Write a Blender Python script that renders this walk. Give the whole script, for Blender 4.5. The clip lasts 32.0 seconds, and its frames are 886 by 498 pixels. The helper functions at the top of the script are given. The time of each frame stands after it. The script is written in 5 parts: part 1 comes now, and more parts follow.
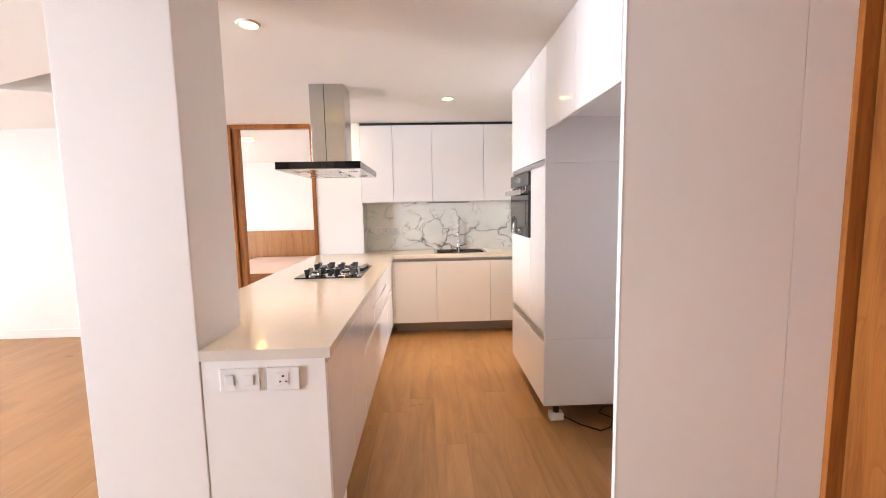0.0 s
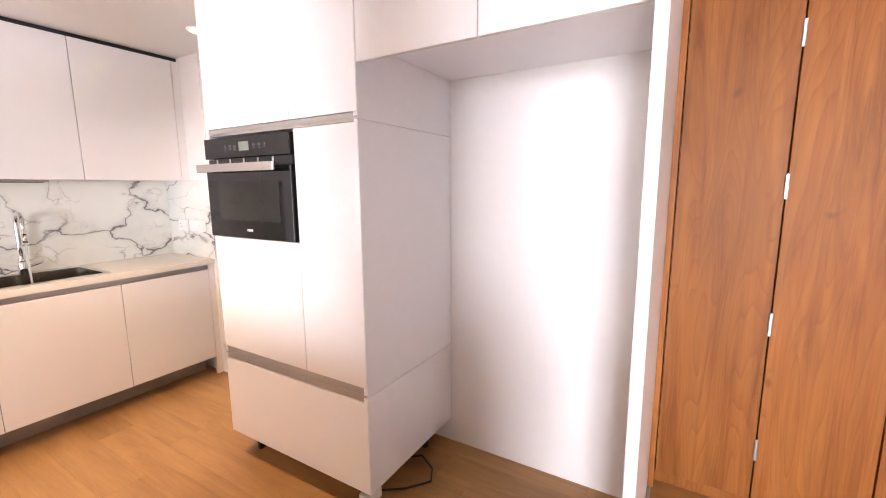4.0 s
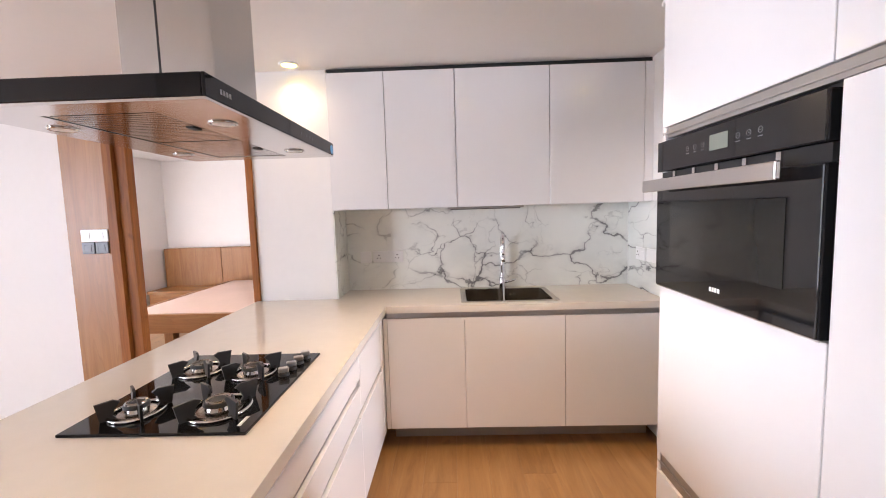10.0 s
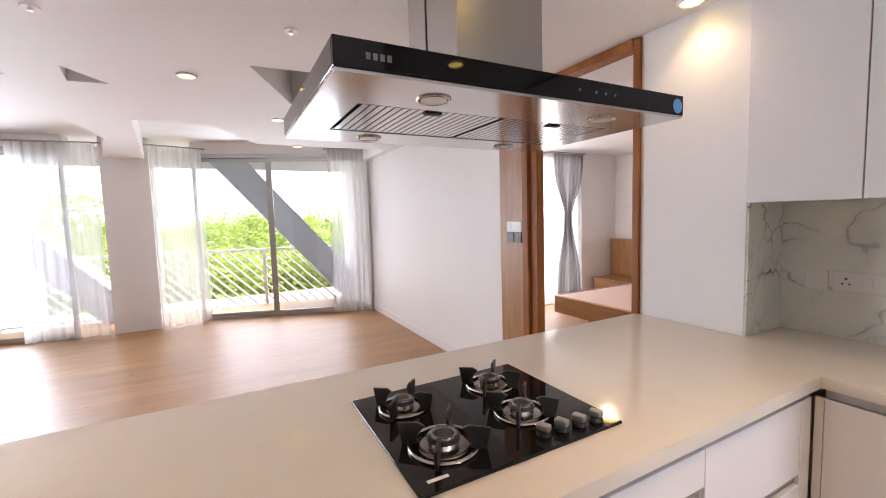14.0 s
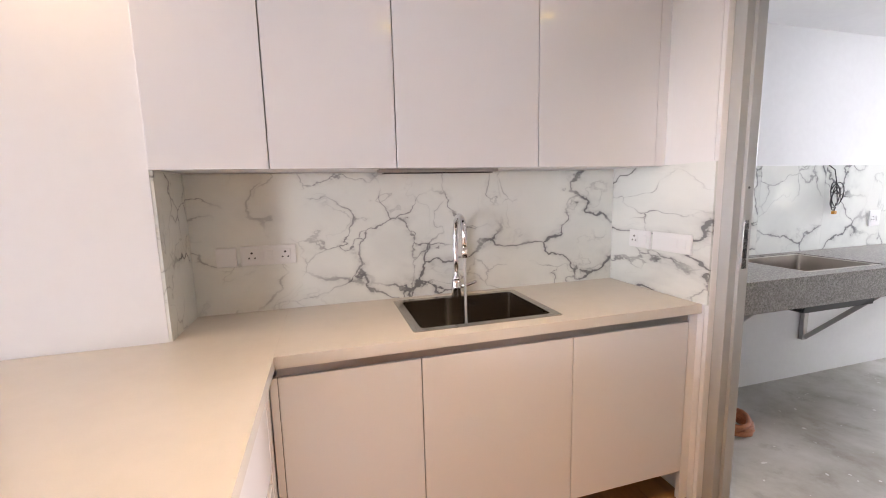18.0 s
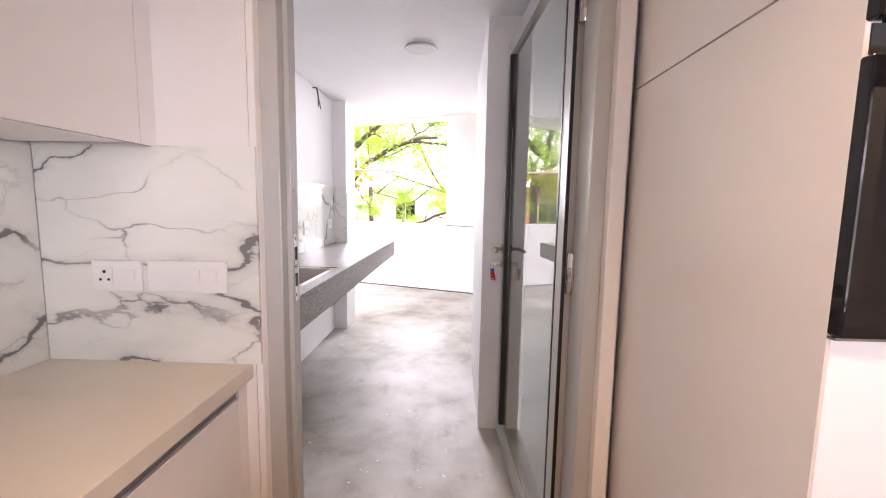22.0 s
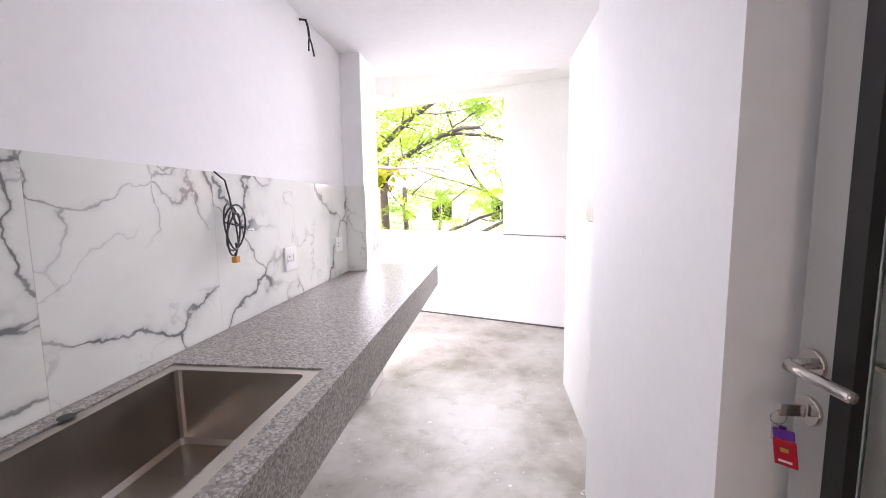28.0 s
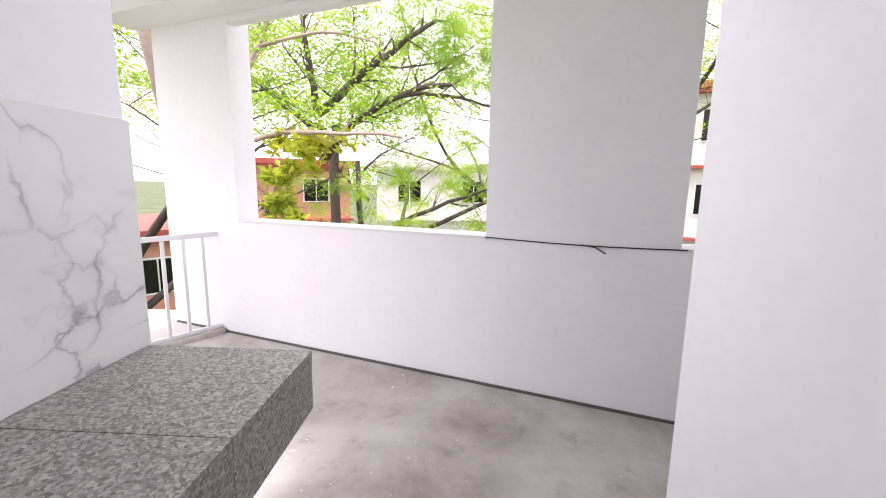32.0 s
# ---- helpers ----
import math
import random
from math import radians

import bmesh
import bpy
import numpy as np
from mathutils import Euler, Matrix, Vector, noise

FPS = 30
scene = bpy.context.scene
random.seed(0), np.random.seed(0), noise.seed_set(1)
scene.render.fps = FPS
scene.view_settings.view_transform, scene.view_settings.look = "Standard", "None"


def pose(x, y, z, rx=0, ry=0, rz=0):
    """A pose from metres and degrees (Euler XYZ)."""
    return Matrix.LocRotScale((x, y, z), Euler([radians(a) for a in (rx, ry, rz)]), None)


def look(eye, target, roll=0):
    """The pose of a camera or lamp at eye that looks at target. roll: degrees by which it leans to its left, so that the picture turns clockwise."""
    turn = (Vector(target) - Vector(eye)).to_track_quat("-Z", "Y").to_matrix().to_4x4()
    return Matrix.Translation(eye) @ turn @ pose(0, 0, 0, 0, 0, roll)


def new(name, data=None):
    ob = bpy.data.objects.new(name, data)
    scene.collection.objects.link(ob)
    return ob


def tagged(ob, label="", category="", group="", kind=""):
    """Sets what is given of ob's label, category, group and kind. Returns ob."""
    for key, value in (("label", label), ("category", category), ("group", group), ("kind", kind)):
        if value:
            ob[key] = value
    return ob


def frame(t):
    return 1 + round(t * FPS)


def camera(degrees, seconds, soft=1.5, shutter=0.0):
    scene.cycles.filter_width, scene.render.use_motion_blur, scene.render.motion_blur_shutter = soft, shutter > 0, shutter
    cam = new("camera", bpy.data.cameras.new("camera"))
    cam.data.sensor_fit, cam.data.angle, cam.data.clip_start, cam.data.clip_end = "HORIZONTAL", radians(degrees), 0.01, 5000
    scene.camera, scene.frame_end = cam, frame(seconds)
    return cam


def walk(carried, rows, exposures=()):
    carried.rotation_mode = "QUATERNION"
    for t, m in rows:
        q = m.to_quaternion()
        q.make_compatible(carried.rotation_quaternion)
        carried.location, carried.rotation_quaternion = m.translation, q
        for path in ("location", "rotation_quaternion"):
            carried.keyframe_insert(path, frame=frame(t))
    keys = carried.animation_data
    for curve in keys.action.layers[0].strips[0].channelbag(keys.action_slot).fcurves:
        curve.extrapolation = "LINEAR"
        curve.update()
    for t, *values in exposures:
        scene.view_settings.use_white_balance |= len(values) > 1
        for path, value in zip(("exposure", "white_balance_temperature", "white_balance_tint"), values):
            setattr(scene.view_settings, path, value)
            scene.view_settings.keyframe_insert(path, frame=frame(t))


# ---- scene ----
cam = camera(94.5, 32.0, 1.0)
PATH = [
    (0, (0.467, 0.035, 1.418), (0.54, 2.023, 1.211), -1.1),
    (0.5, (0.485, 0.152, 1.423), (0.553, 2.145, 1.27), -1.4),
    (1, (0.437, 0.384, 1.443), (0.566, 2.376, 1.326), -1.5),
    (1.5, (0.403, 0.638, 1.454), (0.671, 2.616, 1.336), -1.5),
    (2, (0.371, 0.858, 1.442), (0.879, 2.788, 1.307), -0.8),
    (2.5, (0.187, 1.004, 1.449), (1.079, 2.785, 1.269), -0.6),
    (3, (0.059, 1.137, 1.428), (1.316, 2.676, 1.205), -0.3),
    (3.5, (0.024, 1.319, 1.419), (1.558, 2.577, 1.165), -0.3),
    (4, (0.012, 1.452, 1.419), (1.715, 2.457, 1.117), -0.4),
    (4.5, (-0.03, 1.527, 1.392), (1.765, 2.367, 1.072), 0.0),
    (6.5, (-0.022, 1.527, 1.406), (1.638, 2.63, 1.149), -0.2),
    (7, (0.103, 1.462, 1.472), (1.473, 2.903, 1.259), -0.3),
    (7.5, (0.162, 1.496, 1.508), (1.146, 3.226, 1.315), -0.8),
    (8, (0.223, 1.65, 1.491), (0.793, 3.561, 1.338), -0.7),
    (8.5, (0.281, 1.755, 1.488), (0.535, 3.734, 1.341), -0.8),
    (9, (0.405, 1.824, 1.461), (0.459, 3.817, 1.305), -0.9),
    (9.5, (0.475, 1.911, 1.438), (0.438, 3.903, 1.261), -1.4),
    (10, (0.502, 2.099, 1.448), (0.449, 4.09, 1.267), -1.7),
    (10.5, (0.558, 2.325, 1.454), (0.553, 4.318, 1.292), -1.1),
    (11, (0.657, 2.509, 1.447), (0.771, 4.503, 1.338), 0.3),
    (11.5, (0.698, 2.629, 1.457), (0.864, 4.62, 1.357), 0.9),
    (12, (0.638, 2.699, 1.459), (0.609, 4.697, 1.363), -0.4),
    (12.5, (0.637, 2.76, 1.47), (0.107, 4.684, 1.334), -1.2),
    (13, (0.668, 2.766, 1.479), (-0.411, 4.442, 1.309), -1.3),
    (13.5, (0.666, 2.774, 1.462), (-0.877, 4.037, 1.298), -1.9),
    (15.5, (0.652, 2.746, 1.455), (-1.237, 3.384, 1.303), -1.4),
    (16, (0.592, 2.738, 1.453), (-0.994, 3.951, 1.334), -0.5),
    (16.5, (0.512, 2.718, 1.462), (-0.514, 4.432, 1.361), -0.2),
    (17, (0.435, 2.812, 1.427), (-0.008, 4.759, 1.322), -0.6),
    (17.5, (0.348, 2.994, 1.415), (0.416, 4.986, 1.253), -1.1),
    (18, (0.265, 3.172, 1.385), (0.81, 5.076, 1.108), -1.4),
    (18.5, (0.159, 3.376, 1.365), (1.128, 5.088, 1.001), -1.4),
    (19, (0.173, 3.549, 1.335), (1.436, 5.048, 0.936), -1.8),
    (19.5, (0.239, 3.72, 1.348), (1.718, 4.996, 0.918), -1.5),
    (20, (0.272, 3.896, 1.349), (1.957, 4.899, 0.959), -2.2),
    (20.5, (0.322, 4.004, 1.354), (2.189, 4.637, 1.015), -4.0),
    (21, (0.372, 4.003, 1.374), (2.32, 4.311, 1.042), -4.1),
    (21.5, (0.43, 3.988, 1.366), (2.399, 4.105, 1.034), -3.9),
    (22, (0.682, 3.913, 1.341), (2.669, 3.971, 1.122), 1.0),
    (22.5, (0.81, 3.948, 1.369), (2.8, 4.008, 1.169), 0.6),
    (23, (0.999, 4.004, 1.37), (2.987, 4.148, 1.212), -0.9),
    (23.5, (1.19, 4.011, 1.359), (3.154, 4.371, 1.232), -1.4),
    (24, (1.38, 3.965, 1.359), (3.268, 4.614, 1.246), -1.7),
    (24.5, (1.541, 3.989, 1.379), (3.317, 4.889, 1.187), 1.6),
    (26.5, (1.882, 4.131, 1.361), (3.752, 4.822, 1.205), -0.9),
    (27, (1.92, 4.171, 1.354), (3.855, 4.645, 1.184), -1.2),
    (27.5, (2.07, 4.176, 1.373), (4.028, 4.525, 1.166), -0.9),
    (28, (2.233, 4.203, 1.379), (4.207, 4.434, 1.156), -0.7),
    (28.5, (2.36, 4.208, 1.379), (4.342, 4.328, 1.136), -0.5),
    (29, (2.58, 4.305, 1.391), (4.566, 4.296, 1.157), -0.6),
    (29.5, (2.781, 4.326, 1.403), (4.771, 4.275, 1.2), -0.9),
    (30, (3.074, 4.345, 1.407), (5.064, 4.23, 1.24), -0.8),
    (30.5, (3.362, 4.314, 1.388), (5.35, 4.183, 1.209), -0.6),
    (31, (3.705, 4.309, 1.377), (5.684, 4.158, 1.135), -0.4),
    (31.5, (4.01, 4.286, 1.355), (5.99, 4.211, 1.082), 0.4),
    (32, (4.319, 4.22, 1.358), (6.292, 4.308, 1.042), 0.9),
]
walk(cam, [(t, look(eye, target, roll)) for t, eye, target, roll in PATH], [(0, 2.15, 6600, 18), (1, 2.08, 6700, 19), (2, 2.1, 6300, 18), (4, 2.3, 6700, 24), (8, 1.85, 6400, 21), (12.5, 1.78, 6050, 20), (15, 0.95, 6400, 19), (17, 1.72, 6500, 21), (18.5, 1.75, 6500, 21), (20, 1.62, 6900, 27), (23, 1.58, 6650, 30), (25, 1.5, 6600, 29), (27, 1.68, 6650, 29), (29, 1.26, 6550, 30), (31, 0.78, 6400, 30), (32, 0.52, 6550, 28)])

# ---- world ----
world = bpy.data.worlds.new("sky")
scene.world = world
world.use_nodes = True
wn, wl = world.node_tree.nodes, world.node_tree.links
sky = wn.new("ShaderNodeTexSky")
sky.sky_type, sky.sun_disc = "NISHITA", False
sky.sun_elevation, sky.sun_rotation = radians(70), radians(-63)
sky.air_density, sky.dust_density, sky.ozone_density = 1.0, 5.0, 0.2
haze = wn.new("ShaderNodeMix")  # bright thin cloud over the blue
haze.data_type, haze.inputs[0].default_value = "RGBA", 0.75
haze.inputs[7].default_value = (15.0, 15.3, 15.8, 1)
wl.new(sky.outputs[0], haze.inputs[6])
wl.new(haze.outputs[2], wn["Background"].inputs[0])
wn["Background"].inputs[1].default_value = 0.15


def lamp(name, kind, m, energy, color=(1, 1, 1), **more):
    data = bpy.data.lights.new(name, kind)
    data.energy, data.color = energy, color
    for key, value in more.items():
        if key == "size":
            data.shape, data.size, data.size_y = "RECTANGLE", value[0], value[1]
        elif key == "angle":
            data.angle = value
        elif key == "spread":
            data.spread = value
        elif key == "spot":
            data.spot_size, data.spot_blend = value
        elif key == "soft":
            data.shadow_soft_size = value
    ob = new(name, data)
    ob.matrix_basis = m
    return ob


lamp("sun", "SUN", look((-6, 3, 18), (0, 0, 0)), 3.6, (1.0, 0.96, 0.9), angle=radians(10))
DAY = (0.88, 0.94, 1.0)
WARM = (1.0, 0.71, 0.41)
# sky light in the living room's glass doors, the bedroom window and the balcony window
lamp("glass_door_sky_light", "AREA", look((-5.86, 3.5, 1.3), (-3.0, 2.56, 1.3)), 18, DAY, size=(1.8, 2.3))
lamp("glass_door_sky_light", "AREA", look((-6.3, -0.35, 1.3), (1.6, 2.2, 1.2)), 40, DAY, size=(1.7, 2.2), spread=radians(100))
lamp("bedroom_window_sky_light", "AREA", look((-4.25, 6.75, 1.25), (-1.0, 6.75, 1.1)), 26, (1.0, 0.97, 0.94), size=(2.1, 2.1))
lamp("balcony_window_sky_light", "AREA", look((7.36, 4.5, 2.05), (2.2, 4.4, 1.0)), 16, DAY, size=(0.85, 1.15), spread=radians(74))

# and behind the sheer curtains that hang in those openings
for x, y, dx, dy, w in ((-5.70, 4.50, 0.92, -0.41, 0.55), (-6.27, 2.20, 0.96, 0.27, 0.5), (-6.26, 0.92, 0.99, -0.12, 0.85)):
    lamp("curtain_sky_light", "AREA", look((x, y, 1.25), (x + dx, y + dy, 1.25)), 1.2 * w, DAY, size=(w, 2.2))


# ---- materials ----
class Nodes:
    """A material under construction: adds and links nodes by short calls."""

    def __init__(self, name):
        self.m = bpy.data.materials.new(name)
        self.m.use_nodes = True
        self.n, self.l = self.m.node_tree.nodes, self.m.node_tree.links
        self.p = self.n["Principled BSDF"]
        self.tc = self.n.new("ShaderNodeTexCoord")

    def link(self, a, b):
        self.l.new(a, b)

    def coords(self, scale=(1, 1, 1), spread=0.0):
        mp = self.n.new("ShaderNodeMapping")
        mp.inputs["Scale"].default_value = scale
        src = self.tc.outputs["Object"]
        if spread:
            info, mul, add = self.n.new("ShaderNodeObjectInfo"), self.n.new("ShaderNodeMath"), self.n.new("ShaderNodeVectorMath")
            mul.operation, mul.inputs[1].default_value = "MULTIPLY", spread
            self.link(info.outputs["Random"], mul.inputs[0])
            self.link(src, add.inputs[0]), self.link(mul.outputs[0], add.inputs[1])
            src = add.outputs[0]
        self.link(src, mp.inputs[0])
        return mp.outputs[0]

    def noise(self, vec, scale, detail=5.0, rough=0.55, distort=0.0):
        t = self.n.new("ShaderNodeTexNoise")
        t.inputs["Scale"].default_value, t.inputs["Detail"].default_value = scale, detail
        t.inputs["Roughness"].default_value, t.inputs["Distortion"].default_value = rough, distort
        self.link(vec, t.inputs["Vector"])
        return t

    def ramp(self, fac, *stops):
        r = self.n.new("ShaderNodeValToRGB")
        e = r.color_ramp.elements
        while len(e) < len(stops):
            e.new(0.5)
        for el, (pos, c) in zip(e, stops):
            el.position = pos
            el.color = (*c, 1) if len(c) == 3 else (c[0], c[0], c[0], 1)
        self.link(fac, r.inputs[0])
        return r.outputs[0]

    def math(self, op, a, b):
        x = self.n.new("ShaderNodeMath")
        x.operation = op
        for i, v in enumerate((a, b)):
            if isinstance(v, (int, float)):
                x.inputs[i].default_value = v
            else:
                self.link(v, x.inputs[i])
        return x.outputs[0]

    def mix(self, fac, a, b, mode="MIX"):
        x = self.n.new("ShaderNodeMix")
        x.data_type, x.blend_type = "RGBA", mode
        for i, v in ((0, fac), (6, a), (7, b)):
            if isinstance(v, (int, float)):
                x.inputs[i].default_value = v
            elif isinstance(v, tuple):
                x.inputs[i].default_value = (*v, 1)
            else:
                self.link(v, x.inputs[i])
        return x.outputs[2]

    def bump(self, height, strength, distance=0.005):
        b = self.n.new("ShaderNodeBump")
        b.inputs["Strength"].default_value, b.inputs["Distance"].default_value = strength, distance
        self.link(height, b.inputs["Height"])
        self.link(b.outputs[0], self.p.inputs["Normal"])

    def done(self, color, rough, metal=0.0, spec=0.5):
        for key, v in (("Base Color", color), ("Roughness", rough), ("Metallic", metal), ("Specular IOR Level", spec)):
            if isinstance(v, (int, float)):
                self.p.inputs[key].default_value = v
            elif isinstance(v, tuple):
                self.p.inputs[key].default_value = (*v, 1)
            else:
                self.link(v, self.p.inputs[key])
        return self.m


def mat(name, color, rough=0.5, metal=0.0, var=0.06, scale=6.0, bump=0.0, bump_scale=60.0, spec=0.5, stretch=(1, 1, 1), rough_var=0.0, dark=None):
    """A painted, metal or plastic surface with variation at two scales."""
    k = Nodes(name)
    v = k.coords(stretch)
    big, small = k.noise(v, scale * 0.25), k.noise(v, scale * 4, 6)
    f = k.math("ADD", big.outputs["Fac"], k.math("MULTIPLY", small.outputs["Fac"], 0.45))
    c = k.ramp(f, (0.5, dark or tuple(x * (1 - 2 * var) for x in color)), (0.95, color))
    if bump:
        k.bump(k.noise(v, bump_scale, 4).outputs["Fac"], bump)
    r = rough
    if rough_var:
        r = k.math("ADD", rough - rough_var, k.math("MULTIPLY", big.outputs["Fac"], 2 * rough_var))
    return k.done(c, r, metal, spec)


def oak(name, light, mid, dark, rough, axis, rings_at=0.42, spec=0.5, least=0.86, wide=1.0):
    """Wood with the grain along one axis (0, 1 or 2); each board has its own tone."""
    k = Nodes(name)
    s = [14.0 * wide] * 3
    s[axis] = 1.1
    v = k.coords(tuple(s), 37.0)
    grain = k.noise(v, 1.0, 7, 0.62, 0.9)
    fs = [70.0, 70.0, 70.0]
    fs[axis] = 2.5
    fine = k.noise(k.coords(tuple(fs), 37.0), 1.0, 3)
    c = k.ramp(grain.outputs["Fac"], (0.3, dark), (0.5, mid), (0.68, light))
    ws = [5.0, 5.0, 5.0]
    ws[axis] = 0.55
    bend = k.noise(k.coords(tuple(ws), 37.0), 1.0, 2, 0.4)
    rings = k.math("FRACT", k.math("MULTIPLY", bend.outputs["Fac"], 26.0), 0.0)
    c = k.mix(k.ramp(rings, (0.0, (0.0,)), (0.75, (rings_at * 0.43,)), (0.93, (rings_at,)), (1.0, (0.0,))), c, dark)
    c = k.mix(0.35, c, k.ramp(fine.outputs["Fac"], (0.35, dark), (0.6, light)), "MULTIPLY")
    knots = k.noise(k.coords((6, 6, 6), 37.0), 1.0, 2)
    c = k.mix(k.ramp(knots.outputs["Fac"], (0.7, (0.0,)), (0.78, (0.7,))), c, tuple(x * 0.35 for x in dark))
    info = k.n.new("ShaderNodeObjectInfo")
    tone = k.ramp(info.outputs["Random"], (0.0, (least, least, least)), (1.0, (1.06, 1.05, 1.04)))
    c = k.mix(1.0, c, tone, "MULTIPLY")
    k.bump(fine.outputs["Fac"], 0.12, 0.002)
    return k.done(c, k.math("ADD", rough, k.math("MULTIPLY", grain.outputs["Fac"], 0.15)), 0.0, spec)


def marble(name, scale, seed, turn_y=38.0, stretch=(0.75, 1.0, 1.25), spread=0.0, amount=0.0):
    """White stone with a broken network of ragged grey veins, dark knots and fine hair lines."""
    k = Nodes(name)
    v = k.coords((1, 1, 0.8), spread)
    off, turn = k.n.new("ShaderNodeVectorMath"), k.n.new("ShaderNodeMapping")
    off.inputs[1].default_value = seed
    turn.inputs["Rotation"].default_value = (radians(20), radians(turn_y), radians(14))
    turn.inputs["Scale"].default_value = stretch
    k.link(v, off.inputs[0]), k.link(off.outputs[0], turn.inputs[0])
    flat = turn.outputs[0]

    def warped(vec, size, reach):
        warp = k.noise(flat, size, 4, 0.6)
        sub, sc, add = (k.n.new("ShaderNodeVectorMath") for _ in range(3))
        sub.operation, sub.inputs[1].default_value = "SUBTRACT", (0.5, 0.5, 0.5)
        sc.operation, sc.inputs["Scale"].default_value = "SCALE", reach
        k.link(warp.outputs["Color"], sub.inputs[0]), k.link(sub.outputs[0], sc.inputs[0])
        k.link(vec, add.inputs[0]), k.link(sc.outputs[0], add.inputs[1])
        return add.outputs[0]

    bent = warped(warped(flat, scale * 0.9, 0.6), scale * 5.5, 0.11)

    def veins(size, width):
        vo = k.n.new("ShaderNodeTexVoronoi")
        vo.feature = "DISTANCE_TO_EDGE"
        vo.inputs["Scale"].default_value = size
        k.link(bent, vo.inputs["Vector"])
        rag = k.math("MULTIPLY", k.math("SUBTRACT", k.noise(flat, size * 14, 6, 0.75).outputs["Fac"], 0.5), width * 2.3)
        thin = k.ramp(k.noise(flat, size * 2.3, 3).outputs["Fac"], (0.36, (0.8,)), (0.56, (1.7,)), (0.66, (3.2,)))
        d = k.math("ADD", k.math("MULTIPLY", vo.outputs["Distance"], thin), rag)
        return k.ramp(d, (0.0, (1.0,)), (width * 0.45, (0.9,)), (width * 0.9, (0.3,)), (width * 2.2, (0.1,)), (width * 5.5, (0.0,)))

    def hairs(size, width):
        n = k.noise(bent, size, 4, 0.5, 0.4)
        d = k.math("ABSOLUTE", k.math("SUBTRACT", n.outputs["Fac"], 0.5), 0.0)
        return k.ramp(d, (0.0, (1.0,)), (width, (0.15,)), (width * 4, (0.0,)))

    def patch(size, lo, hi):
        return k.ramp(k.noise(flat, size, 3).outputs["Fac"], (lo - amount, (0.0,)), (hi - amount, (1.0,)))

    a = k.math("MULTIPLY", veins(scale * 1.15, 0.017), patch(scale * 1.3, 0.41, 0.56))
    b = k.math("MULTIPLY", veins(scale * 2.7, 0.02), k.math("MULTIPLY", patch(scale * 1.5, 0.46, 0.6), 0.75))
    h = k.math("MULTIPLY", hairs(scale * 1.5, 0.006), k.math("MULTIPLY", patch(scale * 1.4, 0.44, 0.6), 0.4))
    cloud = k.ramp(k.noise(flat, scale * 1.3, 6).outputs["Fac"], (0.42, (0.83, 0.845, 0.80)), (0.68, (0.7, 0.72, 0.685)))
    f = k.math("MINIMUM", k.math("ADD", k.math("ADD", a, b), h), 0.9)
    c = k.mix(f, cloud, (0.13, 0.13, 0.137))
    return k.done(c, 0.07, 0.0, 0.5)


def granite(name):
    k = Nodes(name)
    v = k.coords()
    vo = k.n.new("ShaderNodeTexVoronoi")
    vo.inputs["Scale"].default_value = 175
    k.link(k.coords((1, 1, 1)), vo.inputs["Vector"])
    n = k.noise(v, 90, 5, 0.7)
    bw = k.n.new("ShaderNodeRGBToBW")
    k.link(vo.outputs["Color"], bw.inputs[0])
    f = k.math("ADD", k.math("MULTIPLY", bw.outputs[0], 0.55), k.math("MULTIPLY", n.outputs["Fac"], 0.5))
    c = k.ramp(f, (0.22, (0.09, 0.083, 0.077)), (0.42, (0.19, 0.177, 0.163)), (0.58, (0.29, 0.272, 0.252)), (0.8, (0.44, 0.42, 0.39)))
    return k.done(c, k.math("ADD", 0.34, k.math("MULTIPLY", n.outputs["Fac"], 0.18)), 0.0, 0.35)


def concrete(name):
    k = Nodes(name)
    v = k.coords()
    a, b, f = k.noise(v, 1.5, 7, 0.62, 0.15), k.noise(v, 5.5, 6, 0.7), k.noise(v, 60, 4)
    c = k.ramp(a.outputs["Fac"], (0.34, (0.29, 0.265, 0.215)), (0.47, (0.43, 0.41, 0.37)), (0.62, (0.56, 0.545, 0.515)))
    c = k.mix(k.ramp(b.outputs["Fac"], (0.56, (0.0,)), (0.66, (0.32,)), (0.76, (0.6,))), c, (0.2, 0.178, 0.13))
    spots = k.noise(v, 22, 2)
    c = k.mix(k.ramp(spots.outputs["Fac"], (0.712, (0.0,)), (0.735, (0.8,))), c, (0.72, 0.71, 0.69))
    k.bump(f.outputs["Fac"], 0.25, 0.004)
    return k.done(c, k.math("ADD", 0.42, k.math("MULTIPLY", b.outputs["Fac"], 0.35)))


def glass(name, color, rough=0.0):
    k = Nodes(name)
    k.p.inputs["Transmission Weight"].default_value, k.p.inputs["IOR"].default_value = 1.0, 1.45
    return k.done(color, rough)


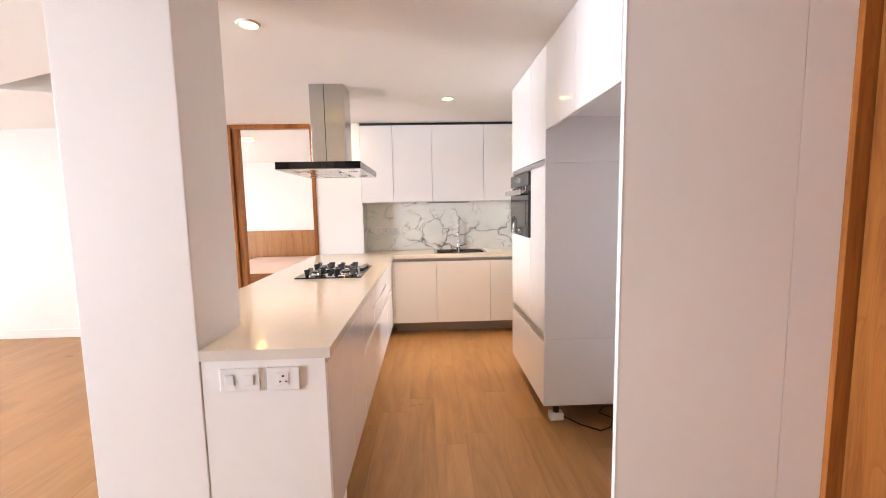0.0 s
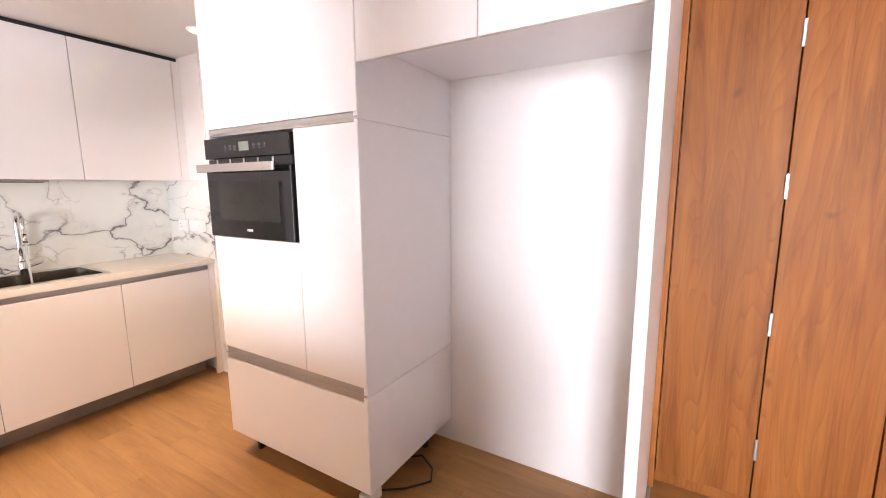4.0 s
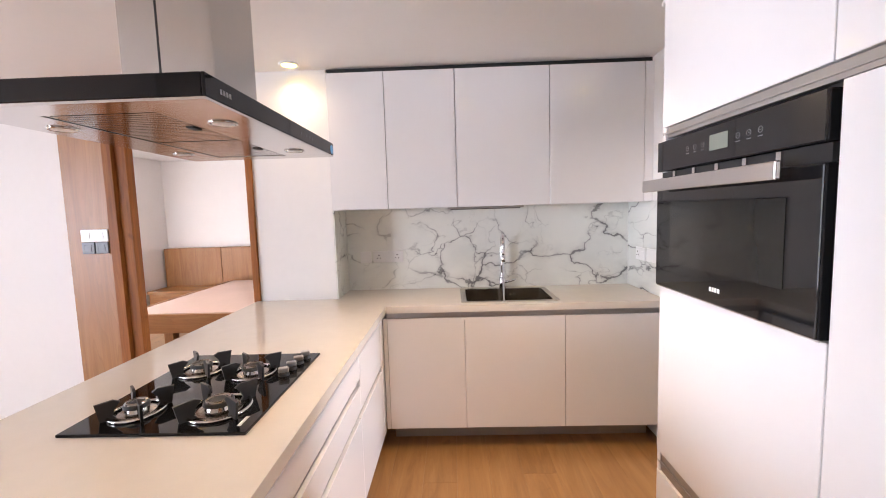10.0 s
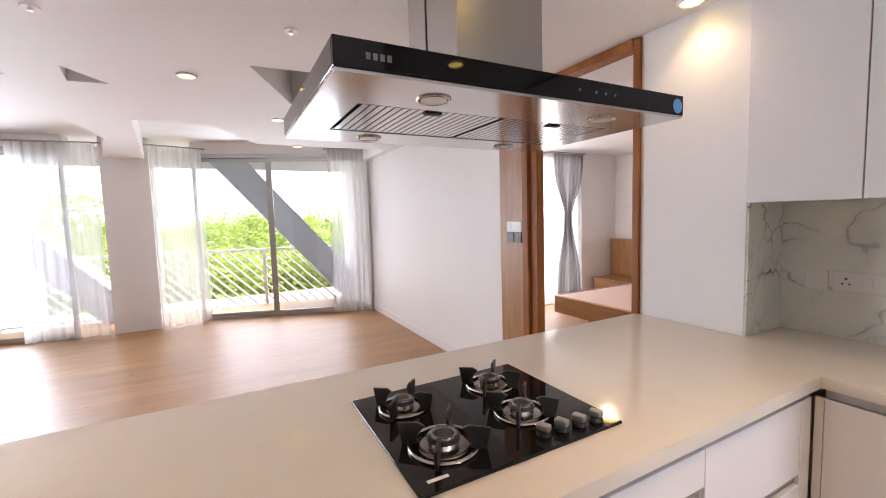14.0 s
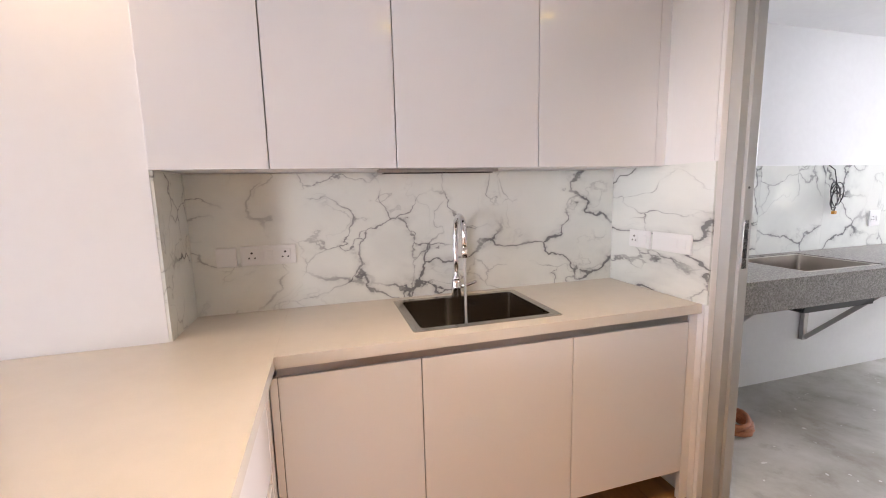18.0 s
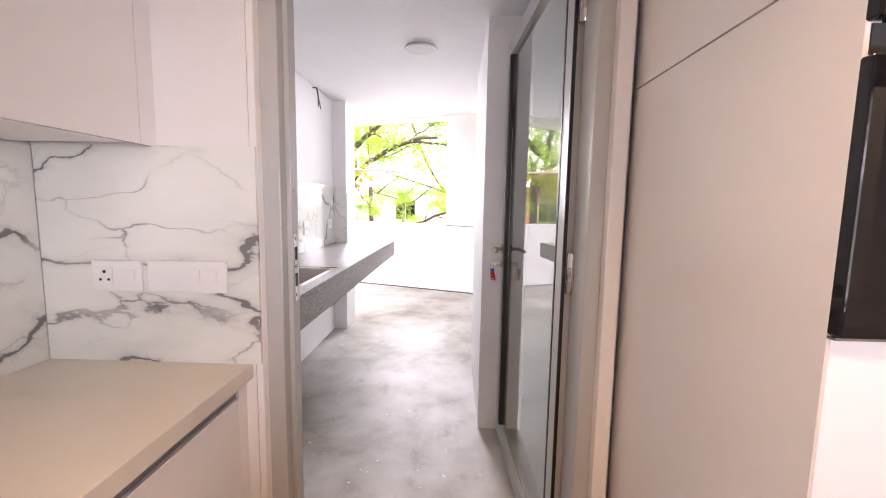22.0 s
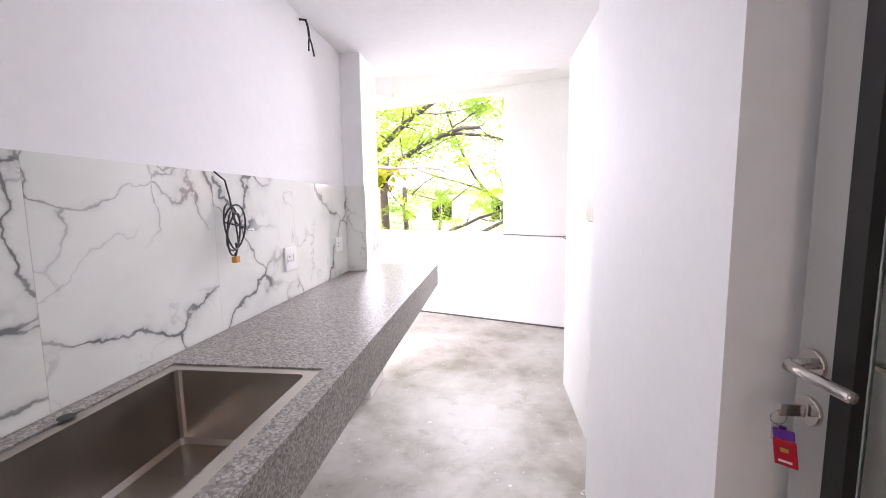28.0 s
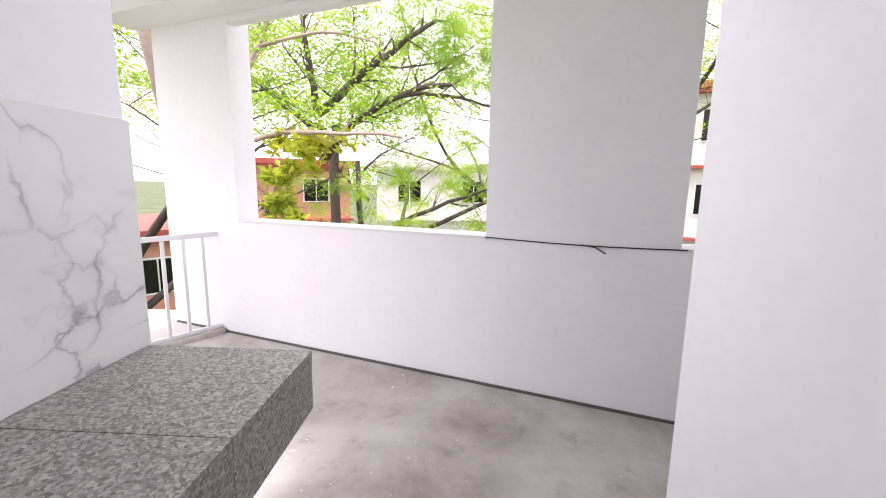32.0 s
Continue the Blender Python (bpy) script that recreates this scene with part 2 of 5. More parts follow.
def cloth(name, color, clear):
    """Thin cloth that lets light through; clear: share that passes straight."""
    k = Nodes(name)
    w = k.noise(k.coords((1, 1, 0.05)), 14, 4)
    weave = k.ramp(w.outputs["Fac"], (0.3, tuple(x * 0.82 for x in color)), (0.65, color))
    d, t, tr = k.n.new("ShaderNodeBsdfDiffuse"), k.n.new("ShaderNodeBsdfTranslucent"), k.n.new("ShaderNodeBsdfTransparent")
    m1, m2 = k.n.new("ShaderNodeMixShader"), k.n.new("ShaderNodeMixShader")
    k.link(weave, d.inputs[0]), k.link(weave, t.inputs[0])
    m1.inputs[0].default_value, m2.inputs[0].default_value = 0.5, clear
    k.link(d.outputs[0], m1.inputs[1]), k.link(t.outputs[0], m1.inputs[2])
    k.link(m1.outputs[0], m2.inputs[1]), k.link(tr.outputs[0], m2.inputs[2])
    k.link(m2.outputs[0], k.n["Material Output"].inputs[0])
    return k.m


def leaf(name, a, b):
    k = Nodes(name)
    geo = k.n.new("ShaderNodeNewGeometry")
    # leaves of one spray are alike, sprays differ
    spray = k.ramp(k.noise(k.coords(), 0.9, 2).outputs["Fac"], (0.36, (0.0,)), (0.64, (1.0,)))
    f = k.math("ADD", k.math("MULTIPLY", spray, 0.65), k.math("MULTIPLY", geo.outputs["Random Per Island"], 0.35))
    c = k.ramp(f, (0.0, a), (1.0, b))
    t, m1 = k.n.new("ShaderNodeBsdfTranslucent"), k.n.new("ShaderNodeMixShader")
    k.link(c, t.inputs[0])
    m1.inputs[0].default_value = 0.45
    k.done(c, 0.5)
    k.link(k.p.outputs[0], m1.inputs[1]), k.link(t.outputs[0], m1.inputs[2])
    k.link(m1.outputs[0], k.n["Material Output"].inputs[0])
    return k.m


def glow(name, color, strength):
    k = Nodes(name)
    k.p.inputs["Emission Color"].default_value, k.p.inputs["Emission Strength"].default_value = (*color, 1), strength
    return k.done(color, 0.4)


PAINT = mat("wall paint", (0.84, 0.825, 0.81), 0.55, var=0.015, bump=0.05, bump_scale=140)
CEIL = mat("ceiling paint", (0.84, 0.83, 0.815), 0.7, var=0.012, bump=0.04, bump_scale=120)
UPAINT = mat("utility paint", (0.86, 0.863, 0.865), 0.85, var=0.03, bump=0.06, bump_scale=40)
LACQ = mat("white lacquer", (0.82, 0.81, 0.815), 0.07, var=0.006, spec=0.55)
CARC = mat("carcass laminate", (0.85, 0.84, 0.86), 0.28, var=0.012)
QUARTZ = mat("quartz top", (0.72, 0.68, 0.615), 0.1, var=0.02, scale=60, spec=0.55)
ALU = mat("brushed aluminium", (0.45, 0.44, 0.43), 0.36, metal=0.85, var=0.04, stretch=(1, 1, 8))
FRAME = mat("powder coated aluminium", (0.5, 0.505, 0.49), 0.4, metal=0.1, var=0.03, rough_var=0.05)
STEEL = mat("brushed stainless steel", (0.56, 0.54, 0.51), 0.27, metal=1.0, var=0.05, scale=10, stretch=(1, 1, 0.06), rough_var=0.06)
STEELF = mat("polished stainless steel", (0.62, 0.6, 0.58), 0.16, metal=1.0, var=0.03, stretch=(1, 8, 1))
SINK = mat("satin sink steel", (0.47, 0.425, 0.37), 0.22, metal=1.0, var=0.05, stretch=(8, 1, 1), rough_var=0.06)
USINK = mat("brushed sink steel", (0.5, 0.46, 0.42), 0.3, metal=1.0, var=0.05, stretch=(8, 1, 1), rough_var=0.06)
WATER = cloth("running water", (0.9, 0.92, 0.95), 0.4)
CHROME = mat("chrome", (0.8, 0.8, 0.82), 0.05, metal=1.0, var=0.01)
BLACKG = mat("black glass", (0.008, 0.008, 0.009), 0.04, var=0.02, spec=0.3)
OVENG = mat("oven glass", (0.01, 0.01, 0.011), 0.04, var=0.02, spec=0.45)
IRON = mat("black cast iron", (0.02, 0.02, 0.021), 0.42, var=0.1, bump=0.1)
BLACK = mat("black rubber", (0.012, 0.012, 0.012), 0.45, var=0.1)
DIM = mat("grey print", (0.3, 0.3, 0.31), 0.4, var=0.02)
PLASTIC = mat("white plastic", (0.82, 0.82, 0.81), 0.3, var=0.01)
GREYP = mat("grey plastic", (0.1, 0.11, 0.125), 0.35, var=0.03)
# puts shade into gaps, slots and holes by colour; also used on dark fittings
DARK = mat("dark slot", (0.02, 0.02, 0.02), 0.6, var=0.05)
SKIRT = mat("plinth", (0.4, 0.36, 0.33), 0.35, metal=0.3, var=0.05)
OAKF = oak("oak floor", (0.5, 0.3, 0.128), (0.43, 0.245, 0.096), (0.32, 0.17, 0.064), 0.34, 1, 0.2, 0.5, 0.94, 0.6)
TEAK = oak("teak veneer", (0.52, 0.22, 0.052), (0.42, 0.165, 0.036), (0.25, 0.087, 0.018), 0.42, 2, 0.36, 0.25)
OAKV = oak("oak veneer", (0.5, 0.275, 0.1), (0.43, 0.215, 0.072), (0.31, 0.145, 0.046), 0.3, 2)
BEDF = oak("bedroom floor boards", (0.4, 0.25, 0.13), (0.34, 0.2, 0.1), (0.25, 0.14, 0.065), 0.4, 1, 0.2)
OAKH = oak("oak board", (0.5, 0.275, 0.1), (0.43, 0.215, 0.072), (0.31, 0.145, 0.046), 0.3, 0)
MARBLE = marble("marble splashback", 1.7, (3.1, 0.4, 7.7))
MARBLES = marble("marble side slab", 1.7, (1.4, 6.2, 2.3), 8.0, (1.0, 0.42, 1.35))
MARBLE2 = marble("marble tile", 1.35, (11.3, 4.4, 1.9), -34.0, (0.8, 1.0, 1.15), 7.0)
GRANITE = granite("grey granite")
CONC = concrete("bare concrete")
MORTAR = mat("dark mortar", (0.13, 0.12, 0.105), 0.8, var=0.2, bump=0.3)
CLEAR = glass("window glass", (1, 1, 1))
DOORG = glass("door glass", (0.8, 0.85, 0.82))
SHEER = cloth("sheer curtain", (0.97, 0.97, 0.97), 0.45)
DRAPE = cloth("grey curtain", (0.25, 0.235, 0.235), 0.0)
LAMPW = glow("warm lamp", (1.0, 0.7, 0.16), 5.5)
LAMPD = mat("lamp cover", (0.76, 0.76, 0.75), 0.85, var=0.02)
BARK = mat("bark", (0.085, 0.066, 0.054), 0.85, var=0.25, scale=9, bump=0.6, bump_scale=25, stretch=(1, 1, 0.3))
PALEBARK = mat("pale bark", (0.46, 0.35, 0.3), 0.85, var=0.2, scale=9, bump=0.6, bump_scale=25, stretch=(1, 1, 0.3))
LEAF1 = leaf("feathery leaves", (0.15, 0.33, 0.03), (0.5, 0.7, 0.06))
LEAF2 = leaf("broad leaves", (0.3, 0.42, 0.04), (0.72, 0.68, 0.07))
LEAF3 = leaf("dense leaves", (0.17, 0.27, 0.04), (0.46, 0.54, 0.13))
BALC = mat("balcony steel", (0.78, 0.79, 0.8), 0.4, metal=0.0, var=0.03)
BRACE = mat("brace paint", (0.5, 0.56, 0.62), 0.45, var=0.03)


# ---- building helpers ----
def bm_box(x0, y0, z0, x1, y1, z1, bevel=0.0, seg=2, bm=None):
    bm = bm or bmesh.new()
    made = bmesh.ops.create_cube(bm, size=1, matrix=Matrix.LocRotScale(((x0 + x1) / 2, (y0 + y1) / 2, (z0 + z1) / 2), None, (abs(x1 - x0), abs(y1 - y0), abs(z1 - z0))))
    if bevel:
        edges = list({e for v in made["verts"] for e in v.link_edges})
        bmesh.ops.bevel(bm, geom=edges, offset=bevel, segments=seg, profile=0.5, affect="EDGES")
    return bm


def bm_cyl(x, y, z, r, h, seg=24, r2=None, bevel=0.0, bm=None):
    """An upright cylinder or cone standing at z."""
    bm = bm or bmesh.new()
    made = bmesh.ops.create_cone(bm, cap_ends=True, segments=seg, radius1=r, radius2=r if r2 is None else r2, depth=h, matrix=Matrix.Translation((x, y, z + h / 2)))
    if bevel:
        edges = [e for e in {e for v in made["verts"] for e in v.link_edges} if abs(e.verts[0].co.z - e.verts[1].co.z) < 1e-6]
        bmesh.ops.bevel(bm, geom=edges, offset=bevel, segments=2, profile=0.5, affect="EDGES")
    return bm


def bm_tube(points, radius, seg=10, bm=None, caps=True):
    """A round bar along points; radius may be a list, one for each point."""
    bm = bm or bmesh.new()
    pts = [Vector(p) for p in points]
    rad = radius if isinstance(radius, (list, tuple)) else [radius] * len(pts)
    rings, side = [], None
    for i, p in enumerate(pts):
        d = (pts[min(i + 1, len(pts) - 1)] - pts[max(i - 1, 0)]).normalized()
        if side is None:
            side = d.orthogonal().normalized()
        side = (side - d * side.dot(d)).normalized()
        up = d.cross(side)
        rings.append([bm.verts.new(p + (side * math.cos(a) + up * math.sin(a)) * rad[i]) for a in (2 * math.pi * j / seg for j in range(seg))])
    for a, b in zip(rings, rings[1:]):
        for j in range(seg):
            bm.faces.new((a[j], a[(j + 1) % seg], b[(j + 1) % seg], b[j]))
    if caps:
        bm.faces.new(rings[0][::-1]), bm.faces.new(rings[-1])
    return bm


def bm_torus(x, y, z, r, t, seg=32, ring=8, bm=None):
    pts = [(x + r * math.cos(a), y + r * math.sin(a), z) for a in (2 * math.pi * i / seg for i in range(seg))]
    bm = bm or bmesh.new()
    rings = []
    for i in range(seg):
        a = 2 * math.pi * i / seg
        rings.append([bm.verts.new((x + (r + t * math.cos(b)) * math.cos(a), y + (r + t * math.cos(b)) * math.sin(a), z + t * math.sin(b))) for b in (2 * math.pi * j / ring for j in range(ring))])
    for i in range(seg):
        a, b = rings[i], rings[(i + 1) % seg]
        for j in range(ring):
            bm.faces.new((a[j], b[j], b[(j + 1) % ring], a[(j + 1) % ring]))
    return bm


def bm_prism(poly, z0, z1, bm=None):
    """A flat polygon raised from z0 to z1."""
    bm = bm or bmesh.new()
    lo, hi = [bm.verts.new((x, y, z0)) for x, y in poly], [bm.verts.new((x, y, z1)) for x, y in poly]
    bm.faces.new(lo[::-1]), bm.faces.new(hi)
    for i in range(len(poly)):
        j = (i + 1) % len(poly)
        bm.faces.new((lo[i], lo[j], hi[j], hi[i]))
    bmesh.ops.recalc_face_normals(bm, faces=bm.faces)
    return bm


def bm_ring_plate(outer, hole, z0, z1):
    """A rectangular plate with a rectangular opening through it."""
    bm = bmesh.new()

    def ring(r, z):
        return [bm.verts.new((x, y, z)) for x, y in ((r[0], r[1]), (r[2], r[1]), (r[2], r[3]), (r[0], r[3]))]

    loops = [ring(outer, z0), ring(outer, z1), ring(hole, z1), ring(hole, z0)]
    for a, b in zip(loops, loops[1:] + loops[:1]):
        for i in range(4):
            bm.faces.new((a[i], a[(i + 1) % 4], b[(i + 1) % 4], b[i]))
    bmesh.ops.recalc_face_normals(bm, faces=bm.faces)
    return bm


def bm_bowl(x0, y0, z0, x1, y1, z1, lip, wall=0.004):
    """An open box with a flat lip round its mouth at z1: a sink bowl."""
    bm = bmesh.new()
    r = 0.018

    def loop(a, b, c, d, z, rr):
        out = []
        for cx, cy, s in ((c - rr, d - rr, 0), (a + rr, d - rr, 90), (a + rr, b + rr, 180), (c - rr, b + rr, 270)):
            for i in range(4):
                an = radians(s + 30 * i)
                out.append(bm.verts.new((cx + rr * math.cos(an), cy + rr * math.sin(an), z)))
        return out

    loops = [loop(x0 - lip, y0 - lip, x1 + lip, y1 + lip, z1 - 0.003, 0.012), loop(x0 - lip, y0 - lip, x1 + lip, y1 + lip, z1, 0.012),
             loop(x0, y0, x1, y1, z1, r), loop(x0 + 0.004, y0 + 0.004, x1 - 0.004, y1 - 0.004, z0 + 0.012, r), loop(x0 + 0.016, y0 + 0.016, x1 - 0.016, y1 - 0.016, z0, r)]
    for a, b in zip(loops, loops[1:]):
        n = len(a)
        for i in range(n):
            bm.faces.new((a[i], a[(i + 1) % n], b[(i + 1) % n], b[i]))
    bm.faces.new(loops[-1])
    bmesh.ops.recalc_face_normals(bm, faces=bm.faces)
    return bm


def turned(bm, m):
    bm.transform(m)
    return bm


def facing(x, y, z, deg):
    """Things built flat against a wall that faces -y, laid at a place on a wall turned by deg."""
    return pose(x, y, z, 0, 0, deg)


def mesh_of(name, bm, material, smooth=False):
    me = bpy.data.meshes.new(name)
    bm.to_mesh(me)
    bm.free()
    if material:
        me.materials.append(material)
    if smooth:
        for p in me.polygons:
            p.use_smooth = True
    return me


def base(name, x, y, z, label, category, group=""):
    ob = new(name)
    ob.empty_display_size = 0.05
    ob.location = (x, y, z)
    return tagged(ob, label, category, group)


def part(name, bm, material, parent, label="", smooth=False):
    ob = new(name, mesh_of(name, bm, material, smooth))
    ob.parent = parent
    if parent.type == "EMPTY":
        ob.matrix_parent_inverse = Matrix.Translation(-parent.location)
    return tagged(ob, label)


def thing(name, bm, material, label, category, group="", smooth=False):
    return tagged(new(name, mesh_of(name, bm, material, smooth)), label, category, group)


def setting(name, bm, material, label, smooth=False):
    return tagged(new(name, mesh_of(name, bm, material, smooth)), label, name.split("_")[0], kind="structure")


def box(name, a, b, material, label, bevel=0.0):
    return setting(name, bm_box(*a, *b, bevel), material, label)


# ---- the shell: kitchen, living room, bedroom ----
TOP = 2.35
floor = box("floor", (-7.3, -4.0, -0.15), (1.88, 5.03, -0.012), SKIRT, "warm oak vinyl plank floor")
box("floor_bedroom", (-4.4, 5.031, -0.15), (-0.3, 9.0, -0.002), BEDF, "brown wooden bedroom floor")

# ceiling with triangular recesses over the living room
def ceiling_with_holes(name, outer, holes, z, depth, slab, material, label):
    bm = bmesh.new()
    edges = []
    for ring in [outer] + holes:
        vs = [bm.verts.new((x, y, z)) for x, y in ring]
        edges += [bm.edges.new((vs[i], vs[(i + 1) % len(vs)])) for i in range(len(vs))]
    bmesh.ops.triangle_fill(bm, use_beauty=True, use_dissolve=False, edges=edges)
    for ring in holes:
        lo, hi = [bm.verts.new((x, y, z)) for x, y in ring], [bm.verts.new((x, y, z + depth)) for x, y in ring]
        bm.faces.new(hi)
        for i in range(len(ring)):
            j = (i + 1) % len(ring)
            bm.faces.new((lo[i], lo[j], hi[j], hi[i]))
    bm_box(outer[0][0], outer[0][1], z + depth + 0.05, outer[2][0], outer[2][1], z + depth + 0.05 + slab, bm=bm)
    bmesh.ops.recalc_face_normals(bm, faces=bm.faces)
    return setting(name, bm, material, label)


COFFERS = [
    [(-2.07, 1.47), (-2.67, 1.70), (-3.1, 0.75), (-2.35, 1.15)],
    [(-2.38, 2.01), (-2.66, 2.18), (-2.68, 1.97)],
    [(-3.75, 1.64), (-4.75, 1.72), (-6.15, 1.42), (-7.2, 1.42), (-7.2, -1.7), (-5.2, -1.7), (-4.05, 0.25)],
    [(-3.72, 2.12), (-3.72, 2.71), (-4.6, 3.15), (-4.55, 4.70), (-7.2, 4.70), (-7.2, 1.86), (-6.15, 1.86)],
    [(-1.99, 2.95), (-1.95, 3.6), (-2.76, 3.29)],
    [(-1.5, -0.2), (-2.6, 0.5), (-2.9, -1.2)],
]
ceiling_with_holes("ceiling", [(-7.3, -4.0), (2.25, -4.0), (2.25, 5.2), (-7.3, 5.2)], COFFERS, TOP, 0.28, 0.15, CEIL, "white painted ceiling with triangular recesses")

box("wall_sink", (-0.27, 5.03, 0), (1.79, 5.2, TOP), PAINT, "white painted wall behind the sink counter")
box("wall_pier", (-0.77, 4.72, 0), (-0.27, 5.2, TOP), PAINT, "white painted pier beside the bedroom opening")
box("wall_living", (-7.3, 4.80, 0), (-2.02, 4.9, 2.4), PAINT, "white painted living room wall")
box("baseboard", (-5.6, 4.788, 0), (-2.02, 4.80, 0.1), PAINT, "white painted baseboard", 0.003)
box("wall_utility_door", (1.745, 4.45, -0.02), (1.92, 5.2, TOP), PAINT, "white painted wall end beside the utility door")
box("wall_niche", (1.87, 1.55, 0), (2.0, 3.49, TOP), PAINT, "white painted wall at the back of the fridge niche")
box("floor_wardrobe", (1.8801, -4.0, -0.15), (2.14, 1.499, -0.001), OAKF, "warm oak vinyl floor before the wardrobe")
box("wall_niche_end", (1.84, 1.516, 0), (2.139, 1.549, TOP), PAINT, "painted wall end beside the wardrobe")
box("wall_wardrobe", (2.14, -4.0, 0), (2.25, 1.55, TOP), PAINT, "wall behind the wardrobe doors")
box("wall_rear", (-7.3, -4.15, 0), (2.25, -4.0, TOP), PAINT, "white painted rear wall")
box("wall_lintel_utility", (1.79, 3.49, 2.28), (1.92, 4.45, TOP), PAINT, "white wall over the utility door")
setting("pillar", bm_box(-0.815, 1.545, 0, -0.395, 1.90, TOP, 0.004), PAINT, "white painted square pillar at the end of the counter")

# skewed window walls of the living room
def skew_wall(name, p, q, z0, z1, thick, material, label, inner=0.0):
    a, b = Vector((*p, 0)), Vector((*q, 0))
    d = (b - a).normalized()
    n = Vector((-d.y, d.x, 0))
    poly = [a + n * inner, b + n * inner, b + n * (inner + thick), a + n * (inner + thick)]
    return setting(name, bm_prism([(v.x, v.y) for v in poly], z0, z1), material, label)


W1A, W1B = (-6.42, 2.38), (-5.62, 4.80)
W2A, W2B = (-6.26, 1.0), (-6.78, -1.6)
setting("column_living", bm_box(-6.75, 1.37, 0, -6.19, 1.90, TOP + 0.3), PAINT, "white painted column between the glass doors")
skew_wall("wall_window_head", W1A, W1B, 2.46, 2.75, 0.16, PAINT, "white wall over the glass doors")
skew_wall("wall_window_head_two", W2B, W2A, 2.46, 2.75, 0.16, PAINT, "white wall over the glass doors")
box("wall_west", (-7.3, -4.0, 0), (-6.75, -1.6, TOP), PAINT, "white painted west wall")
box("balcony_slab", (-9.2, -4.2, -0.3), (-5.3, 5.2, -0.16), CONC, "concrete balcony slab")


def glass_doors(p, q, cuts, first):
    """Sliding doors: an outer frame, and leaves with stiles and panes."""
    a, b = Vector((*p, 0)), Vector((*q, 0))
    d, length = (b - a).normalized(), (b - a).length
    m = Matrix.Translation(a) @ Matrix.Rotation(math.atan2(d.y, d.x), 4, "Z")
    win = tagged(new(first), "aluminium framed sliding glass doors to the balcony", "window", kind="structure")
    win.location = a

    def piece(name, args, material, parent=None):
        ob = part(name, turned(bm_box(*args), m), material, parent or win)
        return ob

    piece("top_track", (0, -0.05, 2.40, length, 0.05, 2.46), ALU)
    piece("bottom_track", (0, -0.05, 0.0, length, 0.05, 0.035), ALU)
    for i, (c0, c1) in enumerate(zip(cuts, cuts[1:])):
        x0, w, y = c0 * length, (c1 - c0) * length, -0.02 if i % 2 else 0.02
        sash = piece("sash", (x0, y - 0.018, 0.037, x0 + 0.045, y + 0.018, 2.398), ALU)
        piece("stile", (x0 + w - 0.045, y - 0.018, 0.037, x0 + w, y + 0.018, 2.398), ALU, sash)
        piece("rail", (x0 + 0.046, y - 0.018, 0.037, x0 + w - 0.046, y + 0.018, 0.08), ALU, sash)
        piece("rail", (x0 + 0.046, y - 0.018, 2.35, x0 + w - 0.046, y + 0.018, 2.398), ALU, sash)
        pane = piece("pane", (x0 + 0.046, y - 0.004, 0.081, x0 + w - 0.046, y + 0.004, 2.349), CLEAR, sash)
        pane.visible_shadow = False
    return win


glass_doors(W1A, W1B, (0.0, 0.42, 1.0), "window_1")
glass_doors(W2B, W2A, (0.0, 0.57, 1.0), "window_2")


def curtain(name, p, q, z0, z1, folds, depth, material, label, group="", pinch=None, seed=0):
    """A hanging cloth with folds between two points; pinch: (height, share) where a tie draws it in."""
    bm = bmesh.new()
    a, b = Vector((*p, 0)), Vector((*q, 0))
    d = (b - a).normalized()
    n = Vector((-d.y, d.x, 0))
    rnd = random.Random(seed)
    ph = [rnd.uniform(0, 6.28) for _ in range(4)]
    cols, rows = folds * 10, 26
    grid = []
    for j in range(rows + 1):
        z = z1 + (z0 - z1) * j / rows
        k, mid = 1.0, 0.5
        if pinch:
            t = abs(z - pinch[0]) / (pinch[0] - z0 if z < pinch[0] else z1 - pinch[0])
            k = pinch[1] + (1 - pinch[1]) * (1 - math.exp(-5.0 * t * t)) * (1.0 if z > pinch[0] else 0.75)
            mid = pinch[2]
        row = []
        for i in range(cols + 1):
            u = i / cols
            s = mid + (u - mid) * k
            w = math.sin(u * folds * 2 * math.pi + ph[0] + 0.5 * math.sin(u * 9 + ph[1])) * (0.6 + 0.4 * math.sin(u * 13 + ph[2])) * (0.75 + 0.35 * j / rows)
            row.append(bm.verts.new(a + (b - a) * s + n * w * depth + Vector((0, 0, z + (0.008 * math.sin(u * 21 + ph[3]) if j == rows else 0)))))
        grid.append(row)
    for r0, r1 in zip(grid, grid[1:]):
        for i in range(cols):
            bm.faces.new((r0[i], r0[i + 1], r1[i + 1], r1[i]))
    ob = base(name, (a.x + b.x) / 2, (a.y + b.y) / 2, z0, label, "curtain", group)
    part("cloth", bm, material, ob, "", True)
    top = bmesh.new()
    bm_tube([a + Vector((0, 0, z1 + 0.012)) - d * 0.05, b + Vector((0, 0, z1 + 0.012)) + d * 0.05], 0.012, 8, top)
    part("rail", top, ALU, ob, "grey metal curtain rail")
    return ob


SH = "white sheer curtain hanging beside the glass doors"
curtain("curtain", (-5.50, 4.74), (-5.74, 4.20), 0.02, 2.51, 7, 0.03, SHEER, SH, "living room curtains", seed=1)
curtain("curtain", (-6.10, 1.92), (-6.27, 2.52), 0.02, 2.51, 7, 0.03, SHEER, SH, "living room curtains", seed=2)
curtain("curtain", (-6.12, 1.36), (-6.22, 0.48), 0.02, 2.51, 9, 0.035, SHEER, SH, "living room curtains", seed=3)


